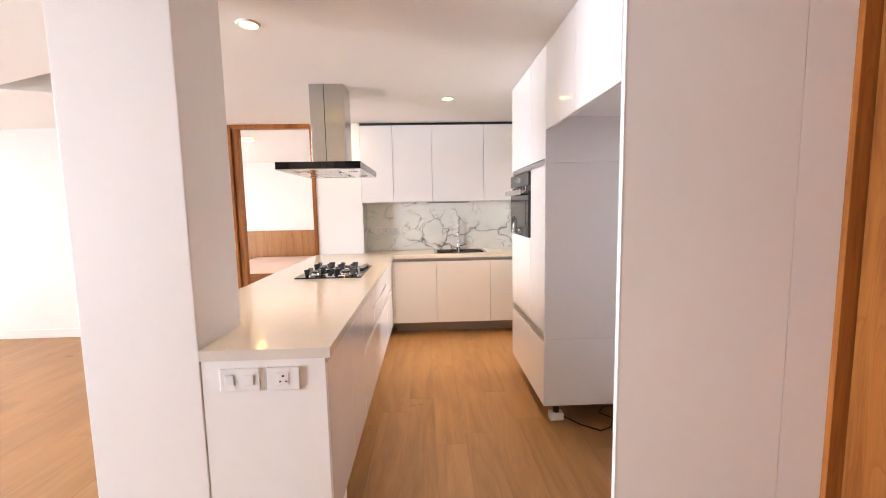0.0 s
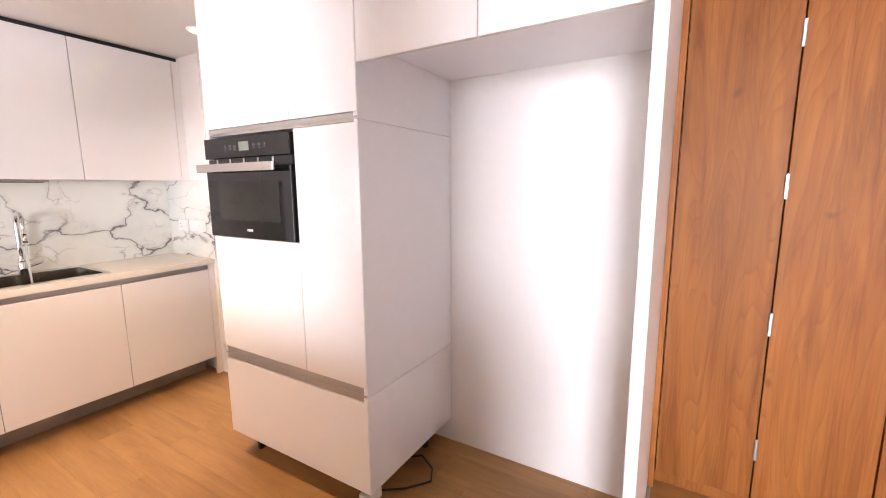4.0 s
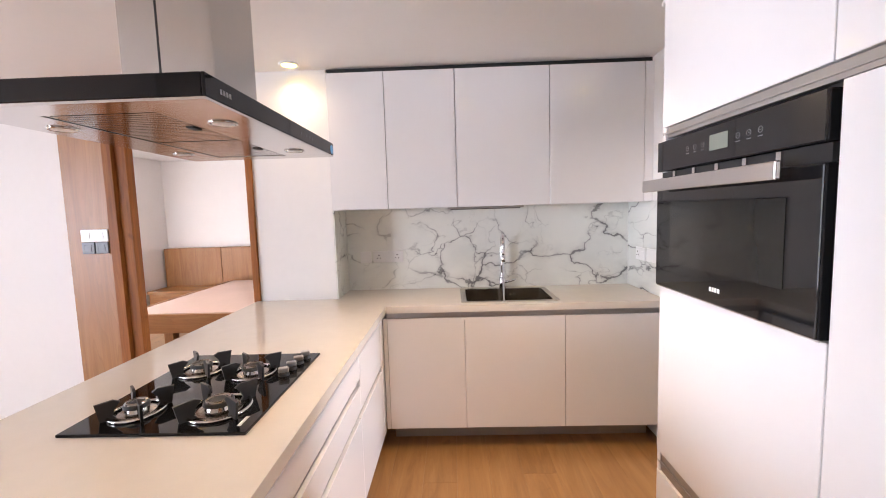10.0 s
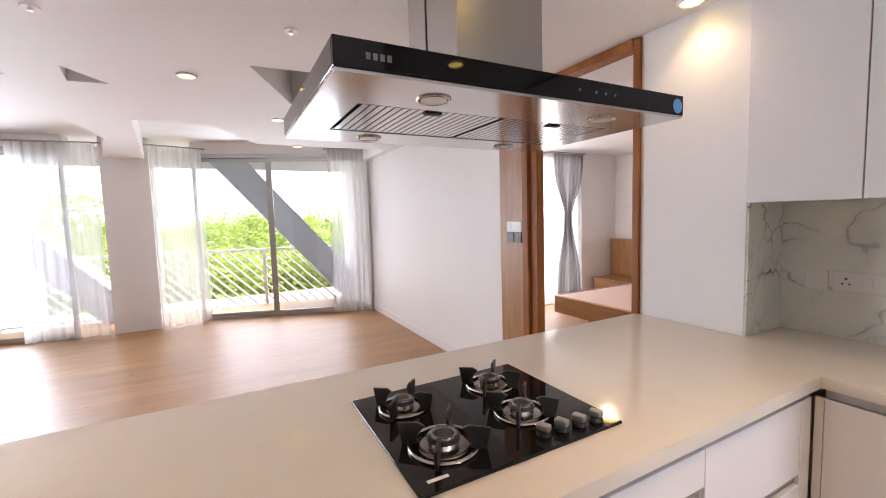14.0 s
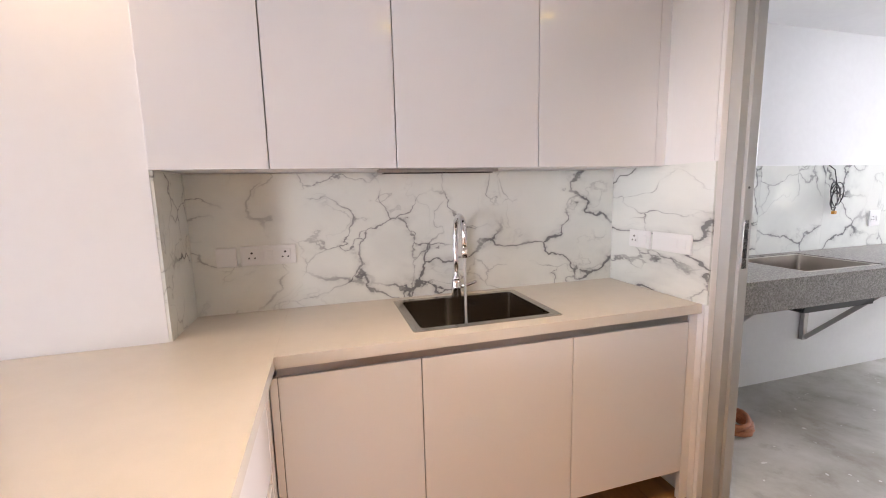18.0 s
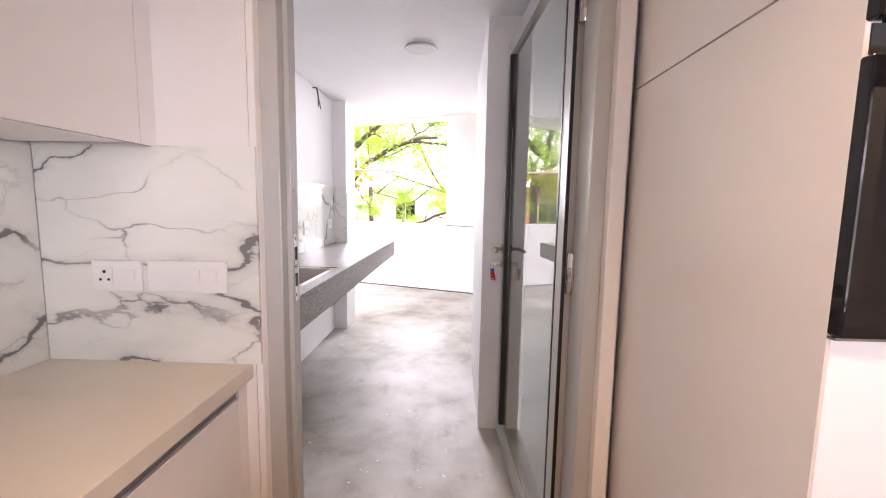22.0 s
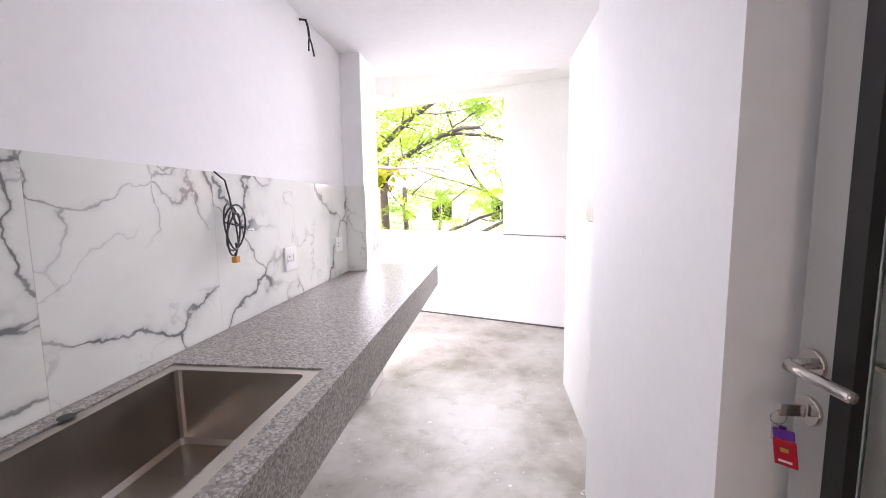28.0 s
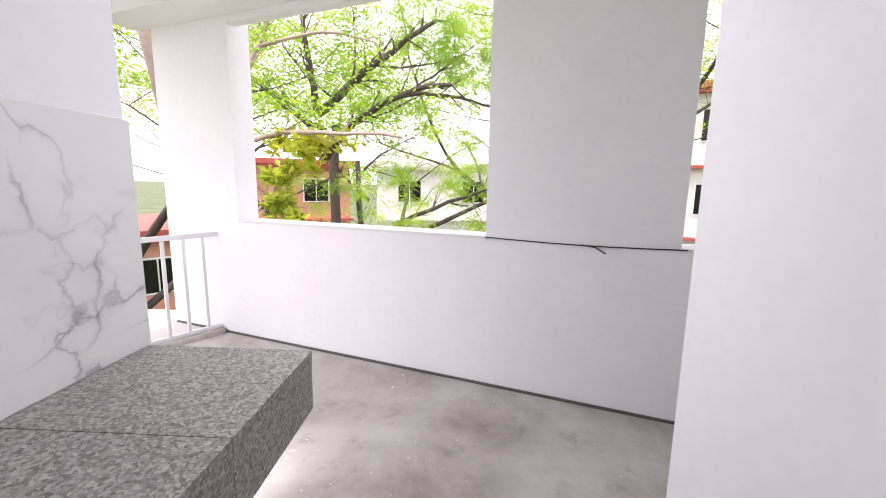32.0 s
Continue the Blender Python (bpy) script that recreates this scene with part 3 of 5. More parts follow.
# balcony railing with slanting bars and a steel brace
def slat_rail(p, q, label):
    a, b = Vector((*p, 0)), Vector((*q, 0))
    d, length = (b - a).normalized(), (b - a).length
    m = Matrix.Translation(a) @ Matrix.Rotation(math.atan2(d.y, d.x), 4, "Z")
    ob = base("balcony_railing", a.x, a.y, -0.16, label, "railing", "balcony railings")
    part("top_rail", turned(bm_box(0, -0.03, 0.94, length, 0.03, 0.98, 0.004), m), BALC, ob)
    part("bottom_rail", turned(bm_box(0, -0.02, -0.08, length, 0.02, -0.04, 0.004), m), BALC, ob)
    for x in (0.02, length / 2, length - 0.02):
        part("post", turned(bm_box(x - 0.025, -0.025, -0.16, x + 0.025, 0.025, 0.94), m), BALC, ob)
    step, drop = 0.17, 0.98
    n = int((length + drop) / step)
    for i in range(n):
        x1 = -drop + i * step + drop * 1.0
        lo, hi = x1, x1 - drop
        z_lo, z_hi = -0.04, 0.94
        if hi < 0:
            z_hi, hi = z_hi - (-hi), 0
        if lo > length:
            z_lo, lo = z_lo + (lo - length), length
        if z_hi - z_lo < 0.05:
            continue
        part("slat", turned(bm_tube([(lo, 0, z_lo), (hi, 0, z_hi)], 0.017, 4), m), BALC, ob)
    return ob


slat_rail((-7.7, 1.6), (-6.75, 5.1), "white steel balcony railing with slanting bars")
slat_rail((-8.1, -2.2), (-7.7, 1.5), "white steel balcony railing with slanting bars")


def steel_brace(p0, p1, label):
    """A boxed steel beam with flange plates between two points."""
    a, b = Vector(p0), Vector(p1)
    d = (b - a).normalized()
    m = Matrix.Translation(a) @ d.to_track_quat("X", "Z").to_matrix().to_4x4()
    L = (b - a).length
    ob = base("diagonal_brace", *p1, label, "brace", "steel braces")
    part("web", turned(bm_box(0, -0.13, -0.19, L, 0.13, 0.19), m), BRACE, ob)
    part("flange", turned(bm_box(0, -0.15, 0.192, L, 0.15, 0.212), m), BRACE, ob)
    part("flange", turned(bm_box(0, -0.15, -0.212, L, 0.15, -0.192), m), BRACE, ob)


steel_brace((-7.0, 2.36, 3.05), (-6.85, 5.06, -0.16), "pale grey blue steel diagonal brace outside the glass doors")
steel_brace((-7.55, -1.45, 3.1), (-7.2, 1.5, -0.16), "pale grey blue steel diagonal brace outside the glass doors")

# bedroom seen through its doorway
box("wall_bedroom_far", (-4.4, 8.78, 0), (-0.3, 8.9, 2.4), PAINT, "white bedroom wall behind the bed")
box("wall_bedroom_east", (-0.42, 5.2, 0), (-0.28, 8.78, 2.4), PAINT, "white bedroom side wall")
for i, (y0, y1, z0, z1) in enumerate(((4.99, 5.6, 0, 2.4), (7.9, 8.78, 0, 2.4), (5.6, 7.9, 0, 0.1), (5.6, 7.9, 2.3, 2.4))):
    box("wall_bedroom_west_%s" % "abcd"[i], (-4.4, y0, z0), (-4.25, y1, z1), PAINT, "white bedroom window wall")
box("ceiling_bedroom", (-4.4, 5.2, 2.4), (-0.28, 8.9, 2.5), CEIL, "white bedroom ceiling")
win = tagged(new("window_3"), "bright bedroom window with a slim frame", "window", kind="structure")
win.location = (-4.33, 7.3, 0.35)
for y0, y1, z0, z1 in ((5.6, 5.65, 0.15, 2.25), (7.85, 7.9, 0.15, 2.25), (6.75, 6.79, 0.15, 2.25), (5.6, 7.9, 0.1, 0.15), (5.6, 7.9, 2.25, 2.3)):
    part("window_frame", bm_box(-4.36, y0, z0, -4.31, y1, z1), ALU, win)
pane = part("pane", bm_box(-4.34, 5.66, 0.155, -4.332, 7.84, 2.245), CLEAR, win)
pane.visible_shadow = False
curtain("curtain", (-4.13, 7.25), (-4.13, 7.87), 0.03, 2.36, 7, 0.035, DRAPE, "grey bedroom curtain tied back at the window", pinch=(1.38, 0.24, 0.47), seed=5)
curtain("curtain", (-4.19, 5.6), (-4.19, 7.9), 0.03, 2.36, 16, 0.02, SHEER, "white sheer curtain over the bedroom window", seed=6)
bed = base("bed", -2.1, 7.2, 0, "oak platform bed frame with a bare board top", "bed")
part("side_rail", bm_box(-3.08, 6.27, 0.26, -3.04, 8.5, 0.46, 0.004), OAKH, bed)
part("side_rail", bm_box(-0.95, 6.27, 0.26, -0.91, 8.5, 0.46, 0.004), OAKH, bed)
part("foot_rail", bm_box(-3.04, 6.23, 0.26, -0.95, 6.29, 0.46, 0.004), OAKH, bed)
part("slat_board", bm_box(-3.03, 6.295, 0.40, -0.96, 8.5, 0.455), mat("bare board", (0.62, 0.47, 0.4), 0.6, var=0.05), bed, "pale bare board")
for x in (-2.75, -1.1):
    for y in (6.6, 8.2):
        part("leg", bm_box(x - 0.05, y - 0.05, -0.002, x + 0.05, y + 0.05, 0.40), OAKV, bed)
head = base("headboard", -2.3, 8.72, 0, "wide oak panelled headboard against the wall", "headboard")
for i in range(4):
    part("panel", bm_box(-4.2 + i * 0.94, 8.60, 0.0, -4.2 + i * 0.94 + 0.932, 8.78, 0.98, 0.003), OAKV, head)
table = base("bedside_table", -3.4, 8.3, 0, "low oak bedside table beside the bed", "bedside table")
part("top", bm_box(-4.2, 8.15, 0.32, -3.09, 8.598, 0.36, 0.003), OAKH, table)
part("body", bm_box(-4.18, 8.17, 0, -3.1, 8.598, 0.3195, 0.003), OAKH, table)

# bedroom doorway lined with wood
door = tagged(new("door_1"), "tall wood lined bedroom doorway standing open", "door", kind="structure")
door.location = (-1.3, 4.8, 0)
part("wood_panel", bm_box(-2.015, 4.71, 0, -1.722, 4.80, TOP - 0.01, 0.002), OAKV, door, "oak veneer panel beside the doorway")
part("jamb", bm_box(-1.72, 4.69, 0, -1.66, 4.79, TOP - 0.01, 0.003), TEAK, door)
part("jamb", bm_box(-1.655, 4.715, 0, -1.585, 4.78, 2.32, 0.003), TEAK, door)
part("jamb", bm_box(-0.812, 4.705, 0, -0.772, 4.80, TOP - 0.01, 0.003), TEAK, door)
part("head", bm_box(-1.72, 4.70, 2.305, -0.812, 4.80, TOP - 0.002, 0.003), TEAK, door)
bl = base("ceiling_lamp", -2.0, 5.95, 2.4, "round surface ceiling lamp in the bedroom, lit warm", "ceiling lamp")
part("ring", bm_torus(-2.0, 5.95, 2.385, 0.08, 0.011, 40), PLASTIC, bl, "", True)
part("diffuser", bm_cyl(-2.0, 5.95, 2.374, 0.072, 0.025, 36, None, 0.004), LAMPW, bl, "glowing warm diffuser")
lamp("ceiling_lamp_light", "SPOT", pose(-2.0, 5.95, 2.365), 20, WARM, spot=(radians(150), 0.8), soft=0.09)

# wardrobe with folding teak doors
ward = base("wardrobe", 2.1, 0.3, 0, "wardrobe with tall folding teak veneer doors", "wardrobe")
edges_y = [1.49, 1.118, 0.745, 0.372, 0.0, -0.372, -0.745]
for i, (y1, y0) in enumerate(zip(edges_y, edges_y[1:])):
    leaf_door = part("door", bm_box(2.08, y0 + 0.003, 0.054, 2.115, y1 - 0.003, TOP - 0.012, 0.002), TEAK, ward)
    if i % 2 == 0 and i < 6:
        for z in (0.29, 0.85, 1.41, 1.97):
            part("hinge", bm_box(2.072, y0 - 0.007, z - 0.05, 2.0795, y0 + 0.007, z + 0.05, 0.003), ALU, leaf_door, "dull steel knuckle hinge")
part("skirting", bm_box(2.085, -0.75, 0, 2.115, 1.49, 0.051), TEAK, ward)
part("frame", bm_box(2.02, 1.491, 0, 2.139, 1.5145, TOP - 0.01), TEAK, ward)


# ceiling downlights
def downlight(x, y, on=True, z=TOP, r=0.05):
    ob = base("downlight", x, y, z, "round recessed ceiling downlight, %s" % ("lit warm" if on else "cold white"), "downlight", "ceiling downlights")
    part("trim", bm_torus(x, y, z - 0.003, r, 0.009), PLASTIC, ob, "", True)
    part("lens", bm_cyl(x, y, z - 0.006, r - 0.006, 0.005), LAMPW if on else LAMPD, ob, "glowing warm lens" if on else "")


for x, y, watt, wide in ((-0.41, 2.235, 15, 118), (0.667, 3.69, 44, 106), (1.52, 4.03, 5, 118), (-0.45, 4.605, 4, 140)):
    downlight(x, y)
    lamp("downlight_lamp", "SPOT", pose(x, y, TOP - 0.012), watt, WARM, spot=(radians(wide), 1.0), soft=0.05)
# the last two are unseen, added as fill light near the path's start
for x, y in ((-2.3, 2.62), (-3.28, 3.24), (-4.6, 3.6), (-2.6, -1.0), (-0.7, -0.7), (0.95, 0.1)):
    downlight(x, y)
    lamp("downlight_lamp", "SPOT", pose(x, y, TOP - 0.012), 9 if x > -1.0 else 8, WARM, spot=(radians(118), 0.75), soft=0.04)
for x, y in ((-1.63, 2.13), (-1.43, 3.1)):
    sp = base("sprinkler", x, y, TOP, "small white fire sprinkler in the ceiling", "sprinkler", "ceiling sprinklers")
    part("rose", bm_cyl(x, y, TOP - 0.006, 0.03, 0.006, 20, 0.034), PLASTIC, sp)
    part("head", bm_cyl(x, y, TOP - 0.018, 0.01, 0.012, 12), CHROME, sp)


# ---- kitchen ----
# worktop in one L, with the opening for the sink
top = base("worktop", 0.09, 4.46, 0.86, "cream quartz worktop with a square edge", "worktop")
part("slab", bm_prism([(-0.79, 1.905), (-0.393, 1.905), (-0.393, 1.54), (0.09, 1.54), (0.09, 5.018), (-0.268, 5.018), (-0.268, 4.718), (-0.79, 4.718)], 0.86, 0.9), QUARTZ, top)
part("sink_slab", bm_ring_plate((0.0902, 4.457, 1.742, 5.018), (0.56, 4.54, 1.11, 4.97), 0.86, 0.9), QUARTZ, top)

pen = base("peninsula_cabinet", -0.3, 3.0, 0, "white gloss peninsula with drawers and recessed metal grips", "cabinet")
part("body", bm_box(-0.76, 1.91, 0.13, 0.046, 4.71, 0.858), CARC, pen)
part("end_panel", bm_box(-0.392, 1.548, 0.0, 0.068, 1.575, 0.858), PAINT, pen, "white painted end panel")
part("end_body", bm_box(-0.39, 1.578, 0.0, 0.046, 1.908, 0.858), CARC, pen)
part("back_panel", bm_box(-0.785, 1.906, 0.0, -0.762, 4.71, 0.858), PAINT, pen)
part("plinth", bm_box(0.0, 1.58, 0.0, 0.02, 4.55, 0.128), SKIRT, pen)
part("grip_channel", bm_box(0.0475, 1.58, 0.826, 0.052, 4.44, 0.8575), ALU, pen, "brushed metal grip channel")


def front(name, y0, y1, z0, z1, parent, x=0.068):
    return part(name, bm_box(x - 0.019, y0 + 0.0015, z0, x, y1 - 0.0015, z1, 0.0015, 1), LACQ, parent)


front("door", 1.578, 2.04, 0.14, 0.825, pen)
front("door", 2.04, 2.45, 0.14, 0.825, pen)
for y0, y1 in ((2.45, 2.95), (3.85, 4.385)):
    front("drawer_front", y0, y1, 0.575, 0.825, pen)
    front("drawer_front", y0, y1, 0.14, 0.537, pen)
front("drawer_front", 2.95, 3.85, 0.72, 0.825, pen)
front("drawer_front", 2.95, 3.85, 0.575, 0.685, pen)
front("drawer_front", 2.95, 3.85, 0.14, 0.537, pen)
front("filler", 4.388, 4.455, 0.14, 0.825, pen)
part("corner_strip", bm_box(0.0685, 4.477, 0.14, 0.0915, 4.495, 0.822), LACQ, pen)
part("grip_channel", bm_box(0.0475, 2.95, 0.687, 0.052, 3.85, 0.718), ALU, pen, "brushed metal grip channel")
part("grip_channel", bm_box(0.0475, 2.45, 0.539, 0.052, 4.385, 0.573), ALU, pen, "brushed metal grip channel")


def base_unit(x0, x1):
    u = base("base_cabinet", (x0 + x1) / 2, 4.75, 0, "white gloss base cabinet under the sink worktop", "cabinet", "base cabinets under the sink worktop")
    part("body", bm_box(x0 + 0.001, 4.498, 0.135, x1 - 0.001, 5.01, 0.66), CARC, u)
    part("door", bm_box(x0 + 0.0015, 4.476, 0.14, x1 - 0.0015, 4.495, 0.822, 0.0015, 1), LACQ, u)
    part("grip_channel", bm_box(x0, 4.485, 0.824, x1, 4.50, 0.859), ALU, u, "brushed metal grip channel")
    part("plinth", bm_box(x0, 4.635, 0.0, x1, 4.65, 0.133), SKIRT, u)


for x0, x1 in ((0.092, 0.553), (0.553, 1.147), (1.147, 1.70)):
    base_unit(x0, x1)
box("trim_filler", (1.702, 4.478, 0.0), (1.744, 4.50, 0.858), PAINT, "white filler strip beside the base cabinets")


def wall_unit(x0, x1):
    u = base("wall_cabinet", (x0 + x1) / 2, 4.85, 1.475, "white gloss wall cabinet above the splashback", "cabinet", "wall cabinets above the splashback")
    part("body", bm_box(x0 + 0.001, 4.712, 1.479, x1 - 0.001, 5.019, 2.318), CARC, u)
    part("door", bm_box(x0 + 0.002, 4.69, 1.475, x1 - 0.002, 4.709, 2.318, 0.0015, 1), LACQ, u)


for x0, x1 in ((-0.262, 0.096), (0.096, 0.532), (0.532, 1.112), (1.112, 1.690)):
    wall_unit(x0, x1)
box("trim_wall_cabinets", (1.691, 4.692, 1.475), (1.744, 4.71, 2.318), LACQ, "white filler strip beside the wall cabinets")
# the gap's shade is a solid dark block under the ceiling
box("trim_shadow_gap", (-0.262, 4.72, 2.319), (1.744, 5.018, TOP - 0.001), DARK, "dark block standing in for the shade over the wall cabinets")
# dark strip in a thin metal frame, below the cabinet bottoms
vent = base("under_cabinet_strip", 0.72, 4.8, 1.46, "dark strip in a metal frame under the wall cabinets", "grille")
part("frame", bm_box(0.47, 4.735, 1.462, 0.955, 4.80, 1.4745, 0.002), ALU, vent)
part("lens", bm_box(0.49, 4.745, 1.458, 0.935, 4.79, 1.4615), DARK, vent)

# splashback slabs
sp = base("splashback", 0.7, 5.02, 0.9, "white marble splashback with grey veins", "splashback")
part("slab", bm_box(-0.268, 5.019, 0.9, 1.733, 5.0295, 1.475), MARBLE, sp)
part("slab", bm_box(1.734, 4.43, 0.9, 1.7445, 5.018, 1.478), MARBLES, sp)
part("slab", bm_box(-0.2695, 4.722, 0.9, -0.26, 5.018, 1.474), MARBLE, sp)


# sockets and switches
def plate(name, m, w, h, label, cat, sockets=(), rockers=(), group=""):
    """A wall plate in the plane y = 0, facing -y, with pin sockets and rockers at given x."""
    ob = base(name, *m.translation, label, cat, group)
    part("plate", turned(bm_box(-w / 2, -0.009, -h / 2, w / 2, 0, h / 2, 0.003), m), PLASTIC, ob)
    for x in rockers:
        part("rocker", turned(bm_box(x - 0.016, -0.0125, -0.02, x + 0.016, -0.0092, 0.02, 0.0015), m), PLASTIC, ob)
    for x in sockets:
        s = part("socket_face", turned(bm_box(x - 0.021, -0.0115, -0.024, x + 0.021, -0.0092, 0.024, 0.001), m), PLASTIC, ob)
        for dx, dz, r in ((0, 0.012, 0.0045), (-0.011, -0.009, 0.0035), (0.011, -0.009, 0.0035)):
            part("pin_hole", turned(turned(bm_cyl(0, 0, 0, r, 0.0012, 12), pose(x + dx, -0.0117, dz, 90)), m), DARK, s)
    return ob


plate("wall_socket", facing(0.03, 5.0185, 1.139, 0), 0.216, 0.082, "white double socket with a switch on the splashback", "socket", (-0.065, 0.065), (0,))
plate("blank_plate", facing(-0.132, 5.0185, 1.137, 0), 0.078, 0.082, "white blank plate on the splashback", "wall plate")
plate("wall_socket", facing(1.7335, 4.807, 1.136, -90), 0.134, 0.084, "white socket with a switch on the marble", "socket", (-0.03,), (0.035,))
plate("wall_switch", facing(1.7335, 4.617, 1.138, -90), 0.212, 0.084, "white four gang switch plate on the marble", "switch", (), (0.02, 0.065))
plate("wall_switch", facing(-0.249, 1.547, 0.785, 0), 0.148, 0.088, "white switch plate on the counter end", "switch", (), (-0.036, 0.036))
plate("wall_socket", facing(-0.088, 1.547, 0.785, 0), 0.122, 0.09, "white three pin socket on the counter end", "socket", (0,), ())
plate("wall_switch", facing(-1.83, 4.709, 1.36, 0), 0.18, 0.08, "white switch pair on the oak panel", "switch", (), (-0.045, 0.045))
for x in (-0.045, 0.045):
    ob = base("thermostat", -1.83 + x, 4.709, 1.28, "dark grey square control on the oak panel", "control", "dark controls on the oak panel")
    part("plate", turned(bm_box(-0.042, -0.011, -0.038, 0.042, 0, 0.038, 0.003), facing(-1.83 + x, 4.709, 1.28, 0)), GREYP, ob)
    part("button", turned(bm_box(-0.022, -0.0135, -0.02, 0.022, -0.0112, 0.02, 0.002), facing(-1.83 + x, 4.709, 1.28, 0)), GREYP, ob)
plate("wall_socket", facing(1.8695, 1.575, 1.105, -90), 0.04, 0.085, "grey socket in the fridge niche", "socket")

# tall unit with the built-in oven
tall = base("tall_cabinet", 1.5, 3.0, 0, "tall white gloss cabinet housing an oven", "cabinet")
part("body", bm_box(1.205, 2.521, 0.143, 1.85, 3.436, 1.18), CARC, tall)
part("body", bm_box(1.205, 2.521, 1.66, 1.85, 3.436, TOP - 0.004), CARC, tall)
part("body", bm_box(1.70, 2.521, 1.181, 1.85, 3.436, 1.659), CARC, tall)
part("body", bm_box(1.205, 2.521, 1.181, 1.699, 2.842, 1.659), CARC, tall)
for z0, z1 in ((0.14, 0.574), (0.576, 1.664), (1.666, TOP - 0.003)):
    part("side_panel", bm_box(1.182, 2.499, z0, 1.866, 2.519, z1, 0.001, 1), CARC, tall)
for z0, z1 in ((0.14, 1.64), (1.643, TOP - 0.003)):
    part("side_panel", bm_box(1.182, 3.438, z0, 1.79, 3.456, z1, 0.001, 1), LACQ, tall)


def tall_front(name, y0, y1, z0, z1):
    part(name, bm_box(1.18, y0 + 0.0015, z0, 1.20, y1 - 0.0015, z1, 0.0015, 1), LACQ, tall)


tall_front("drawer_front", 2.499, 3.456, 0.14, 0.548)
tall_front("panel", 2.846, 3.456, 0.616, 1.186)
tall_front("door", 2.499, 2.846, 0.616, 1.655)
tall_front("door", 2.499, 2.864, 1.692, TOP - 0.004)
tall_front("door", 2.864, 3.456, 1.692, TOP - 0.004)
for z0, z1 in ((0.552, 0.612), (1.658, 1.689)):
    part("grip_channel", bm_box(1.186, 2.521, z0, 1.204, 3.436, z1), ALU, tall, "brushed metal grip channel")
    part("grip_lip", bm_box(1.181, 2.501, (z0 + z1) / 2 - 0.005, 1.1855, 3.454, (z0 + z1) / 2 + 0.003), ALU, tall)
for x in (1.29, 1.75):
    for y in (2.60, 3.38):
        part("foot", bm_box(x - 0.045, y - 0.03, 0.0, x + 0.045, y + 0.03, 0.05, 0.004) if (x < 1.5 and y < 3) else bm_cyl(x, y, 0, 0.02, 0.14, 16), PLASTIC if (x < 1.5 and y < 3) else BLACK, tall)
part("leg", bm_cyl(1.29, 2.60, 0.05, 0.02, 0.09, 16), BLACK, tall)

over = base("over_fridge_cabinet", 1.5, 2.03, 1.858, "white gloss cabinet over the empty fridge niche", "cabinet")
part("body", bm_box(1.203, 1.551, 1.934, 1.866, 2.497, TOP - 0.004), CARC, over)
for y0, y1 in ((1.551, 2.018), (2.018, 2.497)):
    part("door", bm_box(1.18, y0 + 0.0015, 1.858, 1.20, y1 - 0.0015, TOP - 0.004, 0.0015, 1), LACQ, over)
for x, y in ((1.84, 2.48), (1.84, 1.6)):
    part("cap", turned(bm_cyl(0, 0, 0, 0.006, 0.003, 10), pose(x, y, 1.9385)), DARK, over)
side = base("fridge_side_panel", 1.5, 1.53, 0, "white tall panel closing the fridge niche", "panel")
part("panel", bm_box(1.184, 1.516, 0.0, 1.838, 1.549, TOP - 0.003, 0.001, 1), PAINT, side)
part("edge", bm_box(1.178, 1.515, 0.0, 1.1835, 1.541, TOP - 0.003, 0.001, 1), LACQ, side)
cable = [(1.33, 2.60, 0.02), (1.42, 2.50, 0.008), (1.52, 2.42, 0.008), (1.60, 2.46, 0.008), (1.66, 2.56, 0.008), (1.60, 2.64, 0.008), (1.66, 2.72, 0.01), (1.8, 2.7, 0.02)]
thing("power_cable", bm_tube(cable, 0.005, 8), BLACK, "black power cable trailing on the floor beside the niche", "cable", smooth=True)

catch = base("wall_clip", 1.87, 1.59, 1.12, "small metal clip on the niche wall", "clip")
part("plate", bm_box(1.8655, 1.575, 1.10, 1.8698, 1.605, 1.135, 0.001, 1), STEELF, catch)

# oven
ov = base("oven", 1.2, 3.17, 1.19, "black glass built-in oven with a steel bar handle", "oven")
part("body", bm_box(1.205, 2.866, 1.195, 1.69, 3.436, 1.635), GREYP, ov)
part("control_panel", bm_box(1.166, 2.855, 1.553, 1.203, 3.456, 1.646, 0.003), OVENG, ov)
door_o = part("door", bm_box(1.166, 2.855, 1.19, 1.203, 3.456, 1.515, 0.003), OVENG, ov)
part("window", bm_box(1.1648, 2.936, 1.27, 1.1662, 3.37, 1.455), mat("smoked window", (0.025, 0.025, 0.024), 0.06, var=0.02), door_o, "smoked inner window")
part("trim", bm_box(1.172, 2.855, 1.186, 1.20, 3.456, 1.1895), STEELF, ov)
part("vent", bm_box(1.18, 2.856, 1.517, 1.203, 3.45, 1.551), DARK, ov)
for i in range(5):
    part("vent_bridge", bm_box(1.174, 2.965 + i * 0.1, 1.518, 1.1795, 2.978 + i * 0.1, 1.550), STEELF, ov)
h = part("handle", bm_box(1.118, 2.905, 1.49, 1.13, 3.456, 1.527, 0.003), STEELF, ov, "broad brushed steel bar handle")
for y in (2.94, 3.41):
    part("standoff", bm_box(1.13, y - 0.012, 1.499, 1.166, y + 0.012, 1.519), STEELF, h)
part("display", bm_box(1.1648, 3.117, 1.583, 1.1662, 3.187, 1.622), mat("display", (0.2, 0.23, 0.2), 0.2, var=0.02), ov, "grey green display")
